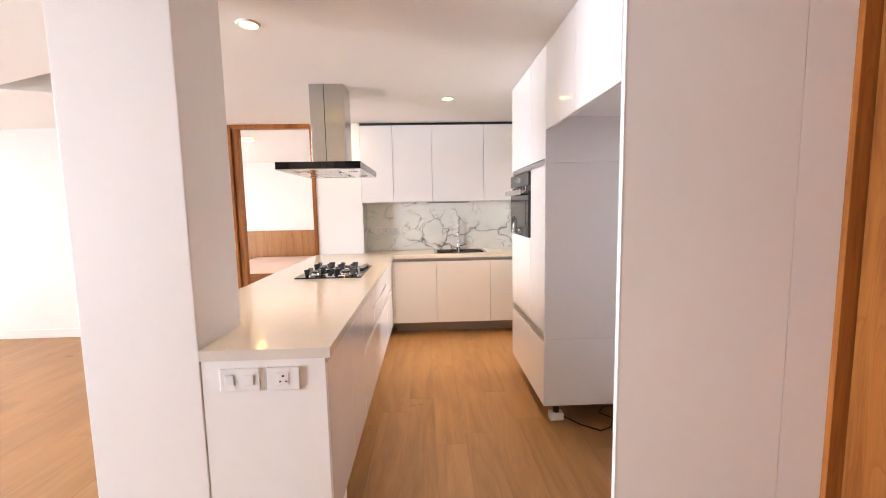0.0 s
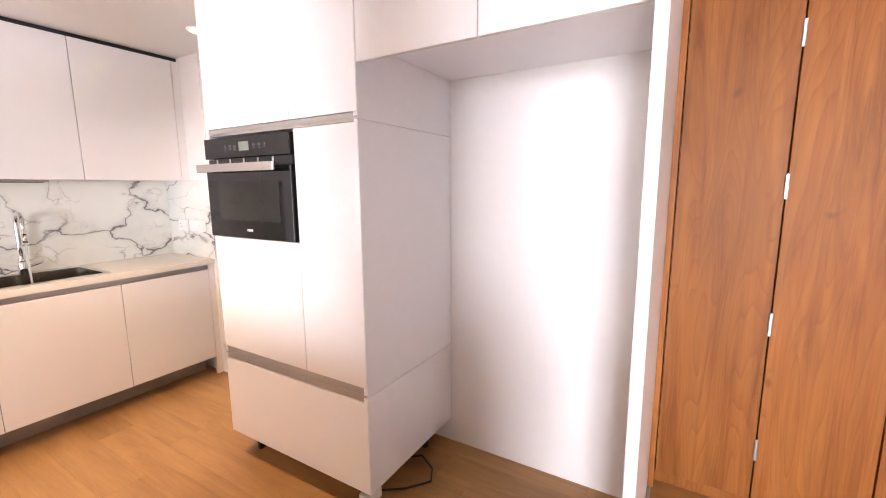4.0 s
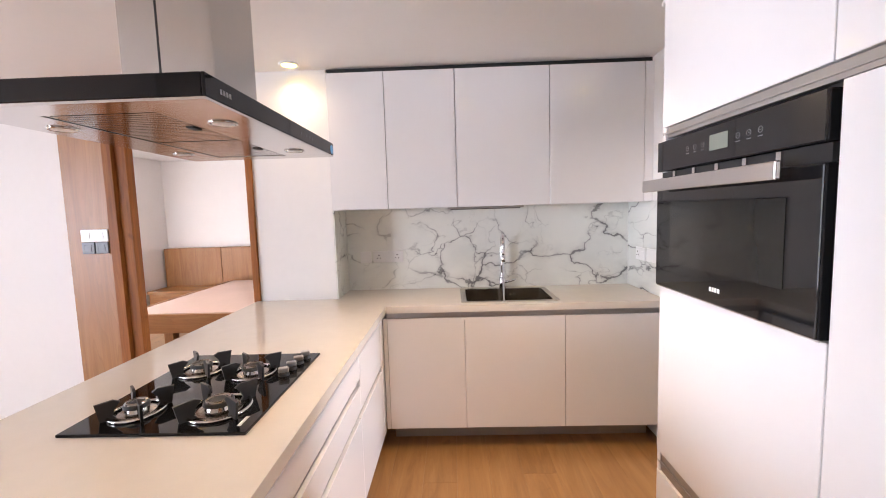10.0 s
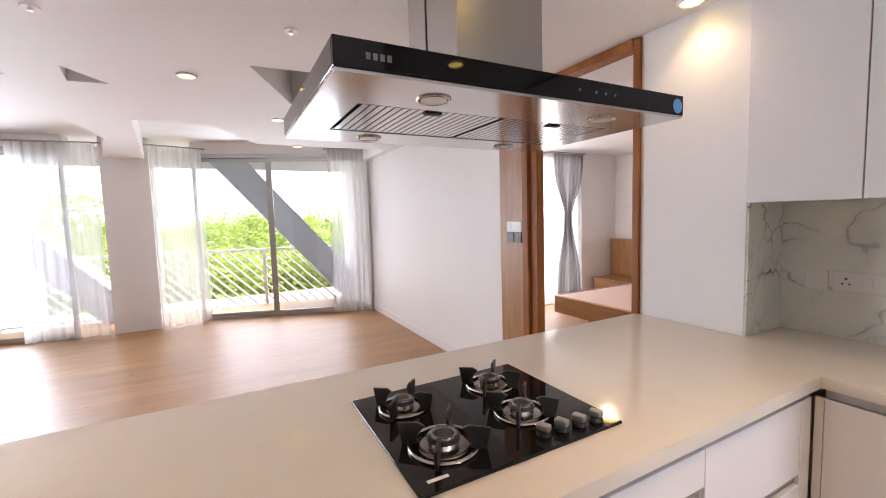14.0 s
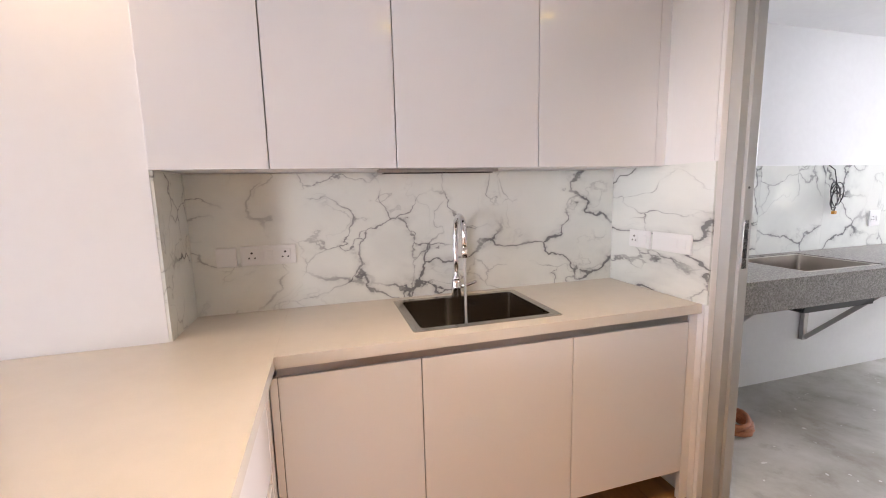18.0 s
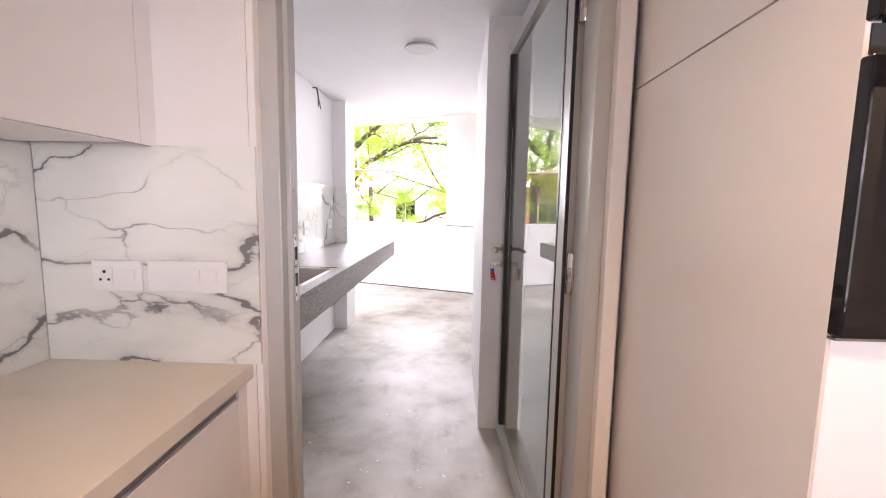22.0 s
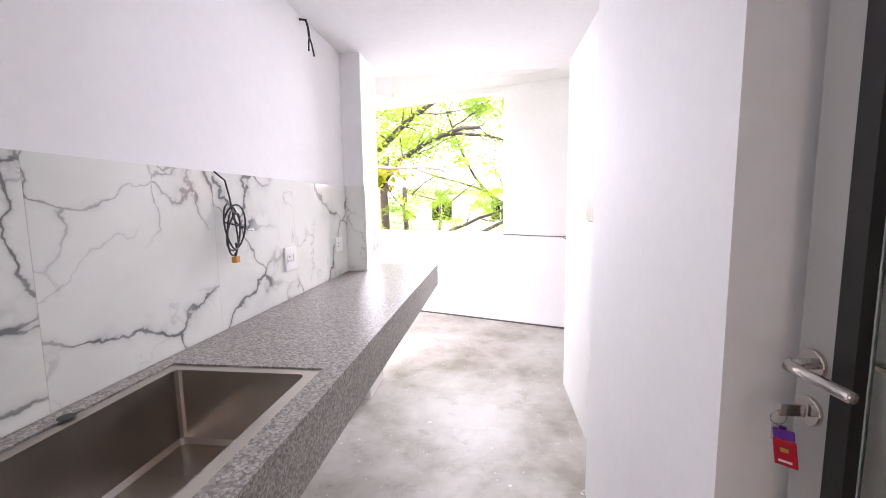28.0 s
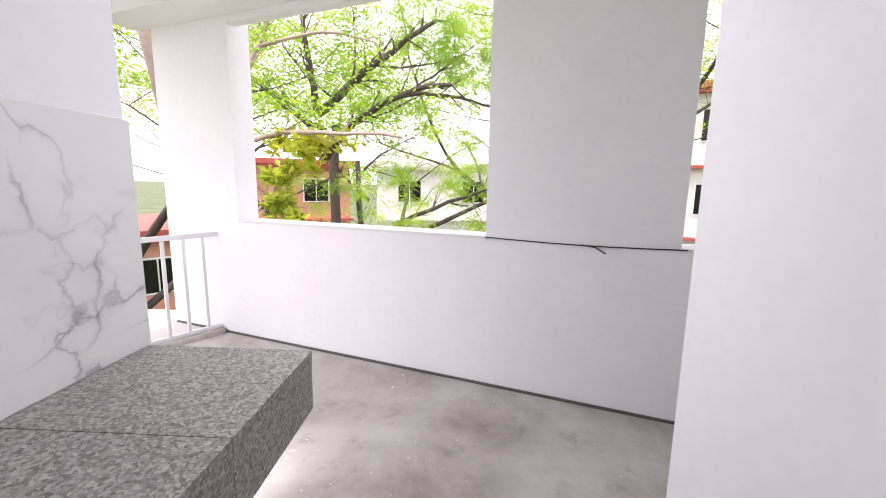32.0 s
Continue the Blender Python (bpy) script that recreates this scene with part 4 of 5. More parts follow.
for y in (3.217, 3.252, 3.287, 3.012, 3.047, 3.082):
    part("key", turned(bm_torus(0, 0, 0, 0.0066, 0.0006, 20, 5), Matrix.Translation((1.1655, y, 1.604)) @ Matrix.Rotation(radians(90), 4, "Y")), DIM, ov)
    part("key_mark", bm_box(1.1652, y - 0.0025, 1.6035, 1.1661, y + 0.0025, 1.6045), DIM, ov)
    part("caption", bm_box(1.1652, y - 0.007, 1.590, 1.1661, y + 0.007, 1.5915), DIM, ov)
for i in range(4):
    part("badge", bm_box(1.1648, 3.131 + i * 0.011, 1.222, 1.1662, 3.138 + i * 0.011, 1.233), PLASTIC, ov, "pale brand mark")

# hob
HX0, HX1, HY0, HY1 = -0.53, -0.036, 3.073, 3.657
hob = base("gas_hob", -0.28, 3.36, 0.9, "black glass four burner gas hob set in the worktop", "hob")
part("glass_top", bm_box(HX0, HY0, 0.9005, HX1, HY1, 0.909, 0.002), BLACKG, hob)
part("badge", bm_box(-0.075, 3.105, 0.9092, -0.065, 3.155, 0.9096), PLASTIC, hob, "pale brand mark")


BURN = mat("heat stained steel", (0.3, 0.27, 0.24), 0.24, metal=1.0, var=0.15, scale=30, rough_var=0.06)


def burner(x, y, s):
    b = part("burner", bm_cyl(x, y, 0.9092, 0.062 * s, 0.004, 32, 0.05 * s), BURN, hob, "", True)
    part("drip_ring", bm_torus(x, y, 0.913, 0.074 * s, 0.005, 36), STEELF, b, "", True)
    part("base", bm_cyl(x, y, 0.913, 0.034 * s, 0.014, 28, 0.03 * s, 0.002), STEELF, b)
    part("flame_ring", bm_cyl(x, y, 0.927, 0.037 * s, 0.012, 28, 0.035 * s, 0.003), IRON, b)
    part("cap", bm_torus(x, y, 0.938, 0.026 * s, 0.006, 28), BURN, b, "", True)
    part("cap_inner", bm_cyl(x, y, 0.928, 0.02 * s, 0.009, 20), IRON, b)
    for k in range(4):
        a = radians(45 + 90 * k + (8 if s > 1 else 0))
        m = Matrix.Translation((x, y, 0)) @ Matrix.Rotation(a, 4, "Z")
        fin = bmesh.new()
        prof = [(0.05 * s, 0.9095), (0.092 * s, 0.9095), (0.102 * s, 0.96), (0.056 * s, 0.963), (0.04 * s, 0.955), (0.054 * s, 0.938), (0.06 * s, 0.92)]
        f0, f1 = [fin.verts.new((px, -0.0035, pz)) for px, pz in prof], [fin.verts.new((px, 0.0035, pz)) for px, pz in prof]
        fin.faces.new(f0), fin.faces.new(f1[::-1])
        for i in range(len(prof)):
            j = (i + 1) % len(prof)
            fin.faces.new((f0[i], f1[i], f1[j], f0[j]))
        bmesh.ops.recalc_face_normals(fin, faces=fin.faces)
        part("pan_support", turned(fin, m), IRON, b, "black cast pan support")


burner(-0.175, 3.20, 1.12)
burner(-0.405, 3.19, 0.9)
burner(-0.405, 3.49, 0.98)
burner(-0.205, 3.46, 0.98)
for i, (x, y) in enumerate(((-0.088, 3.435), (-0.083, 3.49), (-0.078, 3.545), (-0.073, 3.60))):
    k = part("knob", bm_cyl(x, y, 0.9092, 0.019, 0.012, 24, 0.017, 0.002), BLACK, hob)
    part("grip", turned(bm_box(-0.017, -0.011, 0.9215, 0.017, 0.011, 0.938, 0.004), Matrix.Translation((x, y, 0)) @ Matrix.Rotation(radians(20), 4, "Z")), ALU, k, "silver grey knob grip")

# cooker hood
hood = base("cooker_hood", -0.27, 3.37, 1.69, "stainless island cooker hood with black glass rim", "cooker hood")
X0, X1, Y0, Y1 = -0.57, 0.014, 2.932, 3.815
part("rim", bm_box(X1 - 0.008, Y0, 1.694, X1, Y1, 1.742, 0.002), BLACKG, hood, "black glass fascia")
part("rim", bm_box(X0, Y0, 1.694, X1 - 0.0085, Y0 + 0.008, 1.742, 0.002), BLACKG, hood)
part("rim", bm_box(X0, Y1 - 0.008, 1.694, X1 - 0.0085, Y1, 1.742, 0.002), BLACKG, hood)
part("rim", bm_box(X0, Y0 + 0.0085, 1.694, X0 + 0.008, Y1 - 0.0085, 1.742, 0.002), BLACKG, hood)
part("top_plate", bm_box(X0 + 0.009, Y0 + 0.009, 1.735, X1 - 0.009, Y1 - 0.009, 1.741), STEEL, hood)
ix0, ix1, iy0, iy1 = -0.42, -0.15, 3.02, 3.73
for a in ((X0 + 0.002, Y0 + 0.002, X1 - 0.002, iy0), (X0 + 0.002, iy1, X1 - 0.002, Y1 - 0.002), (X0 + 0.002, iy0 + 0.0002, ix0, iy1 - 0.0002), (ix1, iy0 + 0.0002, X1 - 0.002, iy1 - 0.0002)):
    part("underside", bm_box(a[0], a[1], 1.688, a[2], a[3], 1.6935), STEELF, hood, "polished steel underside")
part("filter_back", bm_box(ix0, iy0, 1.706, ix1, iy1, 1.71), mat("filter mesh", (0.2, 0.195, 0.19), 0.45, metal=0.7, var=0.1, scale=30), hood)
n = 38
for half in (0, 1):
    f = part("baffle_filter", bm_box(ix0 + 0.004, iy0 + half * 0.357, 1.69, ix0 + 0.012, iy0 + half * 0.357 + 0.35, 1.70), STEELF, hood, "slotted steel grease filter")
    for i in range(n // 2):
        y = iy0 + 0.012 + half * 0.357 + i * 0.0182
        part("slat", bm_box(ix0 + 0.013, y, 1.6895, ix1 - 0.013, y + 0.0145, 1.6985), STEELF, f)
    part("rail", bm_box(ix1 - 0.012, iy0 + half * 0.357, 1.69, ix1 - 0.004, iy0 + half * 0.357 + 0.35, 1.70), STEELF, f)
    part("latch", bm_box(ix1 - 0.04, iy0 + 0.16 + half * 0.357, 1.6865, ix1 - 0.022, iy0 + 0.2 + half * 0.357, 1.6892), DARK, f)
for x in (-0.075, -0.49):
    for y in (3.15, 3.62):
        lm = part("lamp", bm_cyl(x, y, 1.685, 0.026, 0.0028, 28), PLASTIC, hood, "round hood lamp")
        part("lamp_ring", bm_torus(x, y, 1.6868, 0.032, 0.003, 32), STEELF, lm, "", True)
part("chimney", bm_box(-0.40, 3.245, 1.742, -0.14, 3.49, TOP - 0.001, 0.003), STEEL, hood, "brushed steel chimney")
part("seam", bm_box(-0.292, 3.243, 1.743, -0.288, 3.2445, TOP - 0.002), DARK, hood)
for i in range(4):
    part("badge", bm_box(X1 + 0.0002, 2.985 + i * 0.012, 1.711, X1 + 0.0008, 2.993 + i * 0.012, 1.722), DIM, hood, "pale brand mark")
for y in (3.45, 3.50, 3.53, 3.56):
    part("touch_key", bm_box(X1 + 0.0002, y, 1.714, X1 + 0.0008, y + 0.006, 1.720), GREYP, hood)
part("sticker", turned(bm_cyl(0, 0, 0, 0.018, 0.0008, 24), pose(X1 + 0.0002, 3.79, 1.715, 0, 90)), mat("blue sticker", (0.1, 0.3, 0.55), 0.4), hood, "round blue energy sticker")

# sink and tap
sink = base("kitchen_sink", 0.83, 4.75, 0.7, "undermounted steel kitchen sink with square corners", "sink")
part("bowl", bm_bowl(0.572, 4.556, 0.70, 1.098, 4.935, 0.9012, 0.034), SINK, sink)
part("overflow", turned(bm_box(-0.022, -0.002, -0.006, -0.004, 0, 0.006, 0.001), facing(0.9, 4.932, 0.86, 0)), DARK, sink)
part("overflow", turned(bm_box(0.004, -0.002, -0.006, 0.022, 0, 0.006, 0.001), facing(0.9, 4.932, 0.86, 0)), DARK, sink)
part("drain", bm_cyl(0.835, 4.74, 0.7005, 0.042, 0.003, 28), STEELF, sink)
tap = base("tap", 0.835, 4.952, 0.9, "chrome swan neck kitchen tap", "tap")
part("body", bm_cyl(0.835, 4.952, 0.9012, 0.025, 0.075, 24, 0.022, 0.003), CHROME, tap, "", True)
part("collar", bm_cyl(0.835, 4.952, 0.976, 0.019, 0.018, 24), CHROME, tap, "", True)
TS, TC = math.sin(radians(3)), math.cos(radians(3))  # the spout is swung slightly aside
arc = [(0.835, 4.952, 0.99), (0.835, 4.952, 1.08), (0.835, 4.952, 1.19)] + [(0.835 - TS * (0.074 - 0.074 * math.cos(a)), 4.952 - TC * (0.074 - 0.074 * math.cos(a)), 1.20 + 0.078 * math.sin(a)) for a in (math.pi * i / 14 for i in range(15))] + [(0.835 - TS * 0.149, 4.952 - TC * 0.149, 1.12)]
part("spout", bm_tube(arc, 0.0125, 16), CHROME, tap, "", True)
part("nozzle", bm_cyl(0.835 - TS * 0.149, 4.952 - TC * 0.149, 1.105, 0.0138, 0.045, 20), CHROME, tap, "", True)
part("lever", bm_tube([(0.855, 4.95, 0.945), (0.89, 4.945, 0.952), (0.93, 4.94, 0.965)], [0.011, 0.008, 0.007], 12), CHROME, tap, "chrome lever", True)
thing("water_stream", bm_tube([(0.827, 4.803, 1.104), (0.827, 4.80, 0.9), (0.828, 4.796, 0.705)], [0.0065, 0.0055, 0.007], 10), WATER, "thin stream of water falling from the tap", "water", smooth=True)


# ---- utility balcony ----
UT = 2.37
box("floor_utility", (1.88, 1.5, -0.25), (8.4, 7.6, -0.02), CONC, "bare grey concrete floor with stains and paint specks")
box("wall_utility_back", (1.92, 5.201, -0.25), (5.35, 5.38, UT + 0.4), UPAINT, "white painted utility wall")
box("wall_utility_pier", (1.921, 4.985, -0.02), (2.41, 5.2, UT), UPAINT, "white painted pier beside the utility door")
box("column_utility", (4.972, 5.062, -0.02), (5.33, 5.2, UT), UPAINT, "square column at the end of the granite counter")
box("wall_recess", (1.92, 3.36, -0.02), (3.06, 3.49, UT), UPAINT, "white wall of the recess behind the glass door")
box("wall_utility_right", (3.06, 3.36, -0.02), (4.12, 3.752, UT), UPAINT, "white painted utility wall with an uneven finish")
box("wall_meter", (4.121, 3.36, -0.02), (5.345, 3.645, UT), UPAINT, "white painted wall that carries the metal panel")
box("ceiling_utility", (1.92, 3.36, UT), (5.35, 5.2, UT + 0.4), UPAINT, "white utility ceiling")
box("lintel_utility_recess", (1.921, 3.49, 2.30), (1.99, 5.2, UT - 0.001), UPAINT, "white strip over the door frame")

# skewed outer wall: u runs along it from the near edge of the window
FD = Vector((0.338, 0.941, 0)).normalized()
FO = Vector((7.005, 4.06, 0))
FM = Matrix.Translation(FO) @ Matrix.Rotation(math.atan2(FD.y, FD.x), 4, "Z")


def far_box(name, u0, u1, z0, z1, material, label, w0=-0.22, w1=0.0, kind=setting):
    return kind(name, turned(bm_box(u0, w0, z0, u1, w1, z1), FM), material, label)


far_box("wall_parapet", -3.2, 3.12, -0.25, 1.0, UPAINT, "white balcony parapet")
far_box("wall_far_pier", -1.13, 0.0, 1.001, 2.85, UPAINT, "white wall beside the open window")
far_box("wall_far_end", 2.21, 3.12, 1.001, 2.85, UPAINT, "white wall end beside the railing")
far_box("wall_far_head", 0.001, 2.209, 2.60, 2.85, UPAINT, "white wall over the open window", -0.09)
far_box("wall_far_corner", -3.2, -2.1, 1.001, 2.85, UPAINT, "white wall at the balcony corner")
far_box("wall_far_head_two", -2.099, -1.131, 2.60, 2.85, UPAINT, "white wall over the second opening")
far_box("sill_window", 0.004, 2.206, 1.001, 1.02, LAMPD, "thin white stone window sill", -0.235, 0.012)
far_box("sill_second", -2.095, -1.135, 1.001, 1.02, LAMPD, "thin white stone window sill", -0.235, 0.012)
far_box("beam_edge", -3.2, 3.3, 2.66, 2.86, UPAINT, "white beam along the balcony edge", 0.002, 0.34)
far_box("skirting_far", -3.0, 3.1, -0.0195, -0.004, MORTAR, "dark mortar joint at the wall foot", 0.001, 0.014)
setting("ceiling_balcony", bm_prism([(5.351, 1.0), (6.11, 0.98), (8.25, 6.93), (7.9, 7.2), (5.9, 8.2), (5.351, 8.2)], 2.87, 3.05), UPAINT, "white balcony ceiling")
setting("beam_inner", bm_box(5.351, 1.6, UT, 5.50, 7.4, 2.869), UPAINT, "white beam at the end of the utility ceiling")
a = FO + FD * 1.25 + Vector((-0.3, 0.1, 0))
setting("beam_diagonal", bm_prism([(a.x, a.y), (a.x + 0.06, a.y + 0.26), (5.52, 7.1), (5.52, 6.75)], 2.62, 2.869), UPAINT, "white diagonal beam over the balcony")
# the side wall is out of view, added to close off the balcony
box("wall_balcony_side", (5.2, 1.35, -0.25), (7.2, 1.5, 2.86), UPAINT, "unseen white wall added to close the balcony")
box("wall_balcony_back", (5.05, 1.5, -0.02), (5.2, 3.36, 2.86), UPAINT, "white wall behind the balcony")

# steel railing at the open corner
rail = base("corner_railing", 7.1, 6.8, -0.02, "pale grey steel railing across the open balcony corner", "railing")
R0, R1 = Vector((7.835, 6.40, 0)), Vector((5.7, 7.75, 0))
rd = (R1 - R0).normalized()
RM = Matrix.Translation(R0) @ Matrix.Rotation(math.atan2(rd.y, rd.x), 4, "Z")
RL = (R1 - R0).length
part("top_rail", turned(bm_box(0, -0.02, 0.865, RL, 0.02, 0.905, 0.004), RM), BALC, rail)
part("bottom_rail", turned(bm_box(0, -0.015, 0.03, RL, 0.015, 0.06, 0.004), RM), BALC, rail)
for i in range(16):
    x = 0.12 + i * 0.155
    part("baluster", turned(bm_box(x - 0.012, -0.012, -0.02 if i % 5 == 0 else 0.0605, x + 0.012, 0.012, 0.864), RM), BALC, rail)
setting("kerb_railing", turned(bm_box(0, -0.06, -0.02, RL, 0.06, 0.02), RM), CONC, "low concrete kerb under the railing")

# granite counter on steel brackets, with its sink
GZ = 0.918
ct = base("granite_counter", 3.6, 4.9, 0.88, "grey speckled granite counter with a deep front edge", "counter")
SX0, SX1, SY0, SY1 = 2.70, 3.30, 4.675, 5.135
for x0, y0, x1, y1 in ((2.411, 4.607, SX0, 5.184), (1.925, 4.607, 2.4105, 4.984), (SX0, 4.607, SX1, SY0), (SX0, SY1, SX1, 5.184), (SX1, 4.607, 4.947, 5.184)):
    part("slab", bm_box(x0, y0, 0.88, x1, y1, GZ), GRANITE, ct)
part("slab", bm_box(4.9475, 5.0505, 0.88, 4.9595, 5.184, GZ), GRANITE, ct)
part("slab", bm_box(4.949, 4.607, 0.88, 5.325, 5.05, GZ), GRANITE, ct)
part("front_edge", bm_box(1.925, 4.6085, 0.755, 4.947, 4.652, 0.8785), GRANITE, ct)
part("front_edge", bm_box(4.949, 4.6085, 0.755, 5.325, 4.652, 0.8785), GRANITE, ct)
part("end_edge", bm_box(5.293, 4.6525, 0.755, 5.3245, 5.05, 0.8785), GRANITE, ct)
part("tap_hole", bm_cyl(2.99, 5.135, GZ + 0.0002, 0.017, 0.0012, 20), DARK, ct)
us = base("utility_sink", 3.0, 4.9, 0.68, "deep steel sink recessed into the granite counter", "sink")
part("bowl", bm_bowl(2.735, 4.71, 0.70, 3.265, 5.10, GZ - 0.004, 0.033), USINK, us)
part("underside", bm_box(2.72, 4.695, 0.685, 3.28, 5.115, 0.699), BLACK, us)
part("side_skin", bm_box(2.72, 4.692, 0.70, 3.28, 4.697, 0.878), BLACK, us)
part("drain", bm_cyl(3.0, 4.9, 0.7005, 0.042, 0.003, 24), STEELF, us)
for x in (2.48, 3.52, 4.78):
    br = base("steel_bracket", x, 5.2, 0.27, "grey steel bracket carrying the granite counter", "bracket", "brackets under the granite counter")
    part("arm", bm_box(x - 0.02, 4.656, 0.845, x + 0.02, 5.199, 0.879), ALU, br)
    part("upright", bm_box(x - 0.02, 5.17, 0.27, x + 0.02, 5.199, 0.844), ALU, br)
    part("strut", bm_tube([(x, 5.165, 0.29), (x, 4.68, 0.81)], 0.02, 4), ALU, br)

# marble tiles over the granite
tl = base("wall_tiles", 3.7, 5.19, GZ, "glossy white marble tiles with grey veins above the granite", "tiles")
xs = [2.412, 3.0, 3.6, 4.2, 4.959]
for x0, x1 in zip(xs, xs[1:]):
    part("tile", bm_box(x0 + 0.0003, 5.186, GZ, x1 - 0.0003, 5.2, 1.50, 0.0004, 1), MARBLE2, tl)
part("tile", bm_box(1.925, 4.973, GZ, 2.422, 4.984, 1.502, 0.0008, 1), MARBLE2, tl)
part("tile", bm_box(2.411, 4.985, GZ, 2.422, 5.185, 1.502, 0.0008, 1), MARBLE2, tl)
part("tile", bm_box(4.96, 5.062, GZ, 4.971, 5.185, 1.50, 0.0008, 1), MARBLE2, tl)
part("tile", bm_box(4.96, 5.051, GZ, 5.335, 5.0615, 1.50, 0.0008, 1), MARBLE2, tl)
plate("wall_socket", facing(4.134, 5.1855, 1.117, 0), 0.115, 0.115, "white socket on the marble tiles", "socket", (-0.025,), (0.032,))
plate("wall_socket", facing(4.78, 5.1855, 1.12, 0), 0.115, 0.09, "white socket on the marble tiles", "socket", (-0.025,), (0.032,))

# loose wiring
coil = [(3.60, 5.175, 1.50), (3.635, 5.16, 1.47), (3.65, 5.155, 1.40), (3.655, 5.15, 1.33)]
for i in range(84):
    a, r = i * 0.26, 0.062 + 0.016 * math.sin(i * 0.19)
    coil.append((3.66 + r * 0.8 * math.cos(a), 5.155 + 0.014 * math.sin(i * 0.31), 1.29 + r * 1.25 * math.sin(a)))
coil += [(3.70, 5.15, 1.30), (3.74, 5.15, 1.285), (3.79, 5.16, 1.28)]
cb = base("cable_coil", 3.66, 5.18, 1.2, "coiled black cable hanging on the marble tiles", "cable")
part("cable", bm_tube(coil, 0.0034, 7), BLACK, cb, "", True)
part("tail", bm_tube([(3.66, 5.15, 1.24), (3.67, 5.155, 1.21), (3.665, 5.16, 1.185)], 0.004, 6), BLACK, cb)
part("connector", bm_box(3.652, 5.148, 1.165, 3.678, 5.168, 1.188, 0.003), mat("amber plastic", (0.55, 0.25, 0.03), 0.4), cb, "amber connector")
wt = base("loose_wires", 4.4, 5.2, 2.3, "bare dark wires sticking out of the wall", "wires")
part("wire", bm_tube([(4.40, 5.20, 2.345), (4.40, 5.165, 2.34), (4.402, 5.155, 2.30), (4.398, 5.15, 2.255)], 0.006, 8), BLACK, wt, "", True)
for dx, dz in ((-0.035, -0.085), (0.032, -0.09)):
    part("wire_end", bm_tube([(4.398, 5.15, 2.256), (4.398 + dx * 0.5, 5.145, 2.256 + dz * 0.35), (4.398 + dx, 5.14, 2.256 + dz)], 0.0045, 8), BLACK, wt, "", True)
fw = [FM @ Vector((u, 0.012, 1.015 - 0.012 * math.sin((u + 1.17) * 2.7))) for u in (-0.002, -0.15, -0.3, -0.45, -0.6, -0.75, -0.9, -1.05, -1.16)]
wl2 = base("wall_wire", fw[4].x, fw[4].y, 1.0, "thin black wire pinned along the balcony wall", "wire")
part("wire", bm_tube(fw, 0.004, 6), BLACK, wl2, "", True)
p = FM @ Vector((-0.72, 0.03, 1.0))
part("tail", bm_tube([FM @ Vector((-0.6, 0.012, 1.005)), FM @ Vector((-0.68, 0.03, 1.0)), FM @ Vector((-0.74, 0.03, 0.965))], 0.0045, 6), BLACK, wl2, "", True)
hose = base("hose", 2.45, 4.85, -0.02, "coiled orange hose lying on the concrete floor", "hose")
hp = [(2.45 + (0.1 + 0.012 * math.sin(i)) * math.cos(i * 0.35), 4.85 + (0.1 + 0.012 * math.sin(i)) * math.sin(i * 0.35), -0.009 + 0.0018 * i * 0.35) for i in range(110)]
part("coil", bm_tube(hp, 0.0105, 8), mat("orange hose", (0.45, 0.16, 0.07), 0.4, var=0.08), hose, "", True)

# metal panel with signal lamps
PM = mat("dull sheet metal", (0.38, 0.36, 0.285), 0.7, metal=0.15, var=0.12, scale=5, rough_var=0.1)
pn = base("meter_panel", 4.41, 3.65, 1.27, "dull grey metal electrical panel with signal lamps", "electrical panel")
part("cover", bm_box(4.16, 3.6455, 1.27, 4.655, 3.662, 1.905, 0.002), PM, pn)
part("edge", bm_box(4.155, 3.6452, 1.264, 4.66, 3.649, 1.911), DARK, pn)
for x, c in ((4.451, (0.7, 0.03, 0.03)), (4.381, (0.75, 0.2, 0.02)), (4.312, (0.02, 0.06, 0.75))):
    part("signal_lamp", turned(bm_cyl(0, 0, 0, 0.017, 0.014, 20, 0.014, 0.002), pose(x, 3.662, 1.85, -90)), mat("signal lamp", c, 0.2), pn, "coloured signal lamp")
part("label", bm_box(4.345, 3.6622, 1.66, 4.425, 3.6632, 1.78), PLASTIC, pn, "white paper label")
for x, z in ((4.27, 1.305), (4.235, 1.29), (4.62, 1.6)):
    part("screw", turned(bm_cyl(0, 0, 0, 0.006, 0.003, 10), pose(x, 3.662, z, -90)), DARK, pn)

# round ceiling lamp
ul = base("ceiling_lamp", 3.52, 4.165, UT, "flat round unlit ceiling lamp", "ceiling lamp")
part("cover", bm_cyl(3.52, 4.165, UT - 0.018, 0.098, 0.0175, 40, None, 0.005), LAMPD, ul)
part("ring", bm_torus(3.52, 4.165, UT - 0.012, 0.1, 0.006, 44), PLASTIC, ul, "", True)

# aluminium door frame and the open glass door
fr = tagged(new("door_frame"), "grey aluminium door frame with lock plate", "door frame", kind="structure")
fr.location = (1.85, 4.4, -0.02)
part("jamb", bm_box(1.78, 4.385, -0.02, 1.862, 4.449, 2.28, 0.003), FRAME, fr)
part("rebate", bm_box(1.815, 4.370, -0.02, 1.862, 4.3845, 2.28, 0.002), FRAME, fr)
part("jamb", bm_box(1.80, 3.492, -0.02, 1.925, 3.556, 2.28, 0.003), FRAME, fr)
part("casing", bm_box(1.765, 3.474, 0.0, 1.799, 3.515, 2.28, 0.003), PAINT, fr)
part("casing", bm_box(1.746, 4.4305, 0.0, 1.7795, 4.4495, 2.28, 0.003), PAINT, fr)
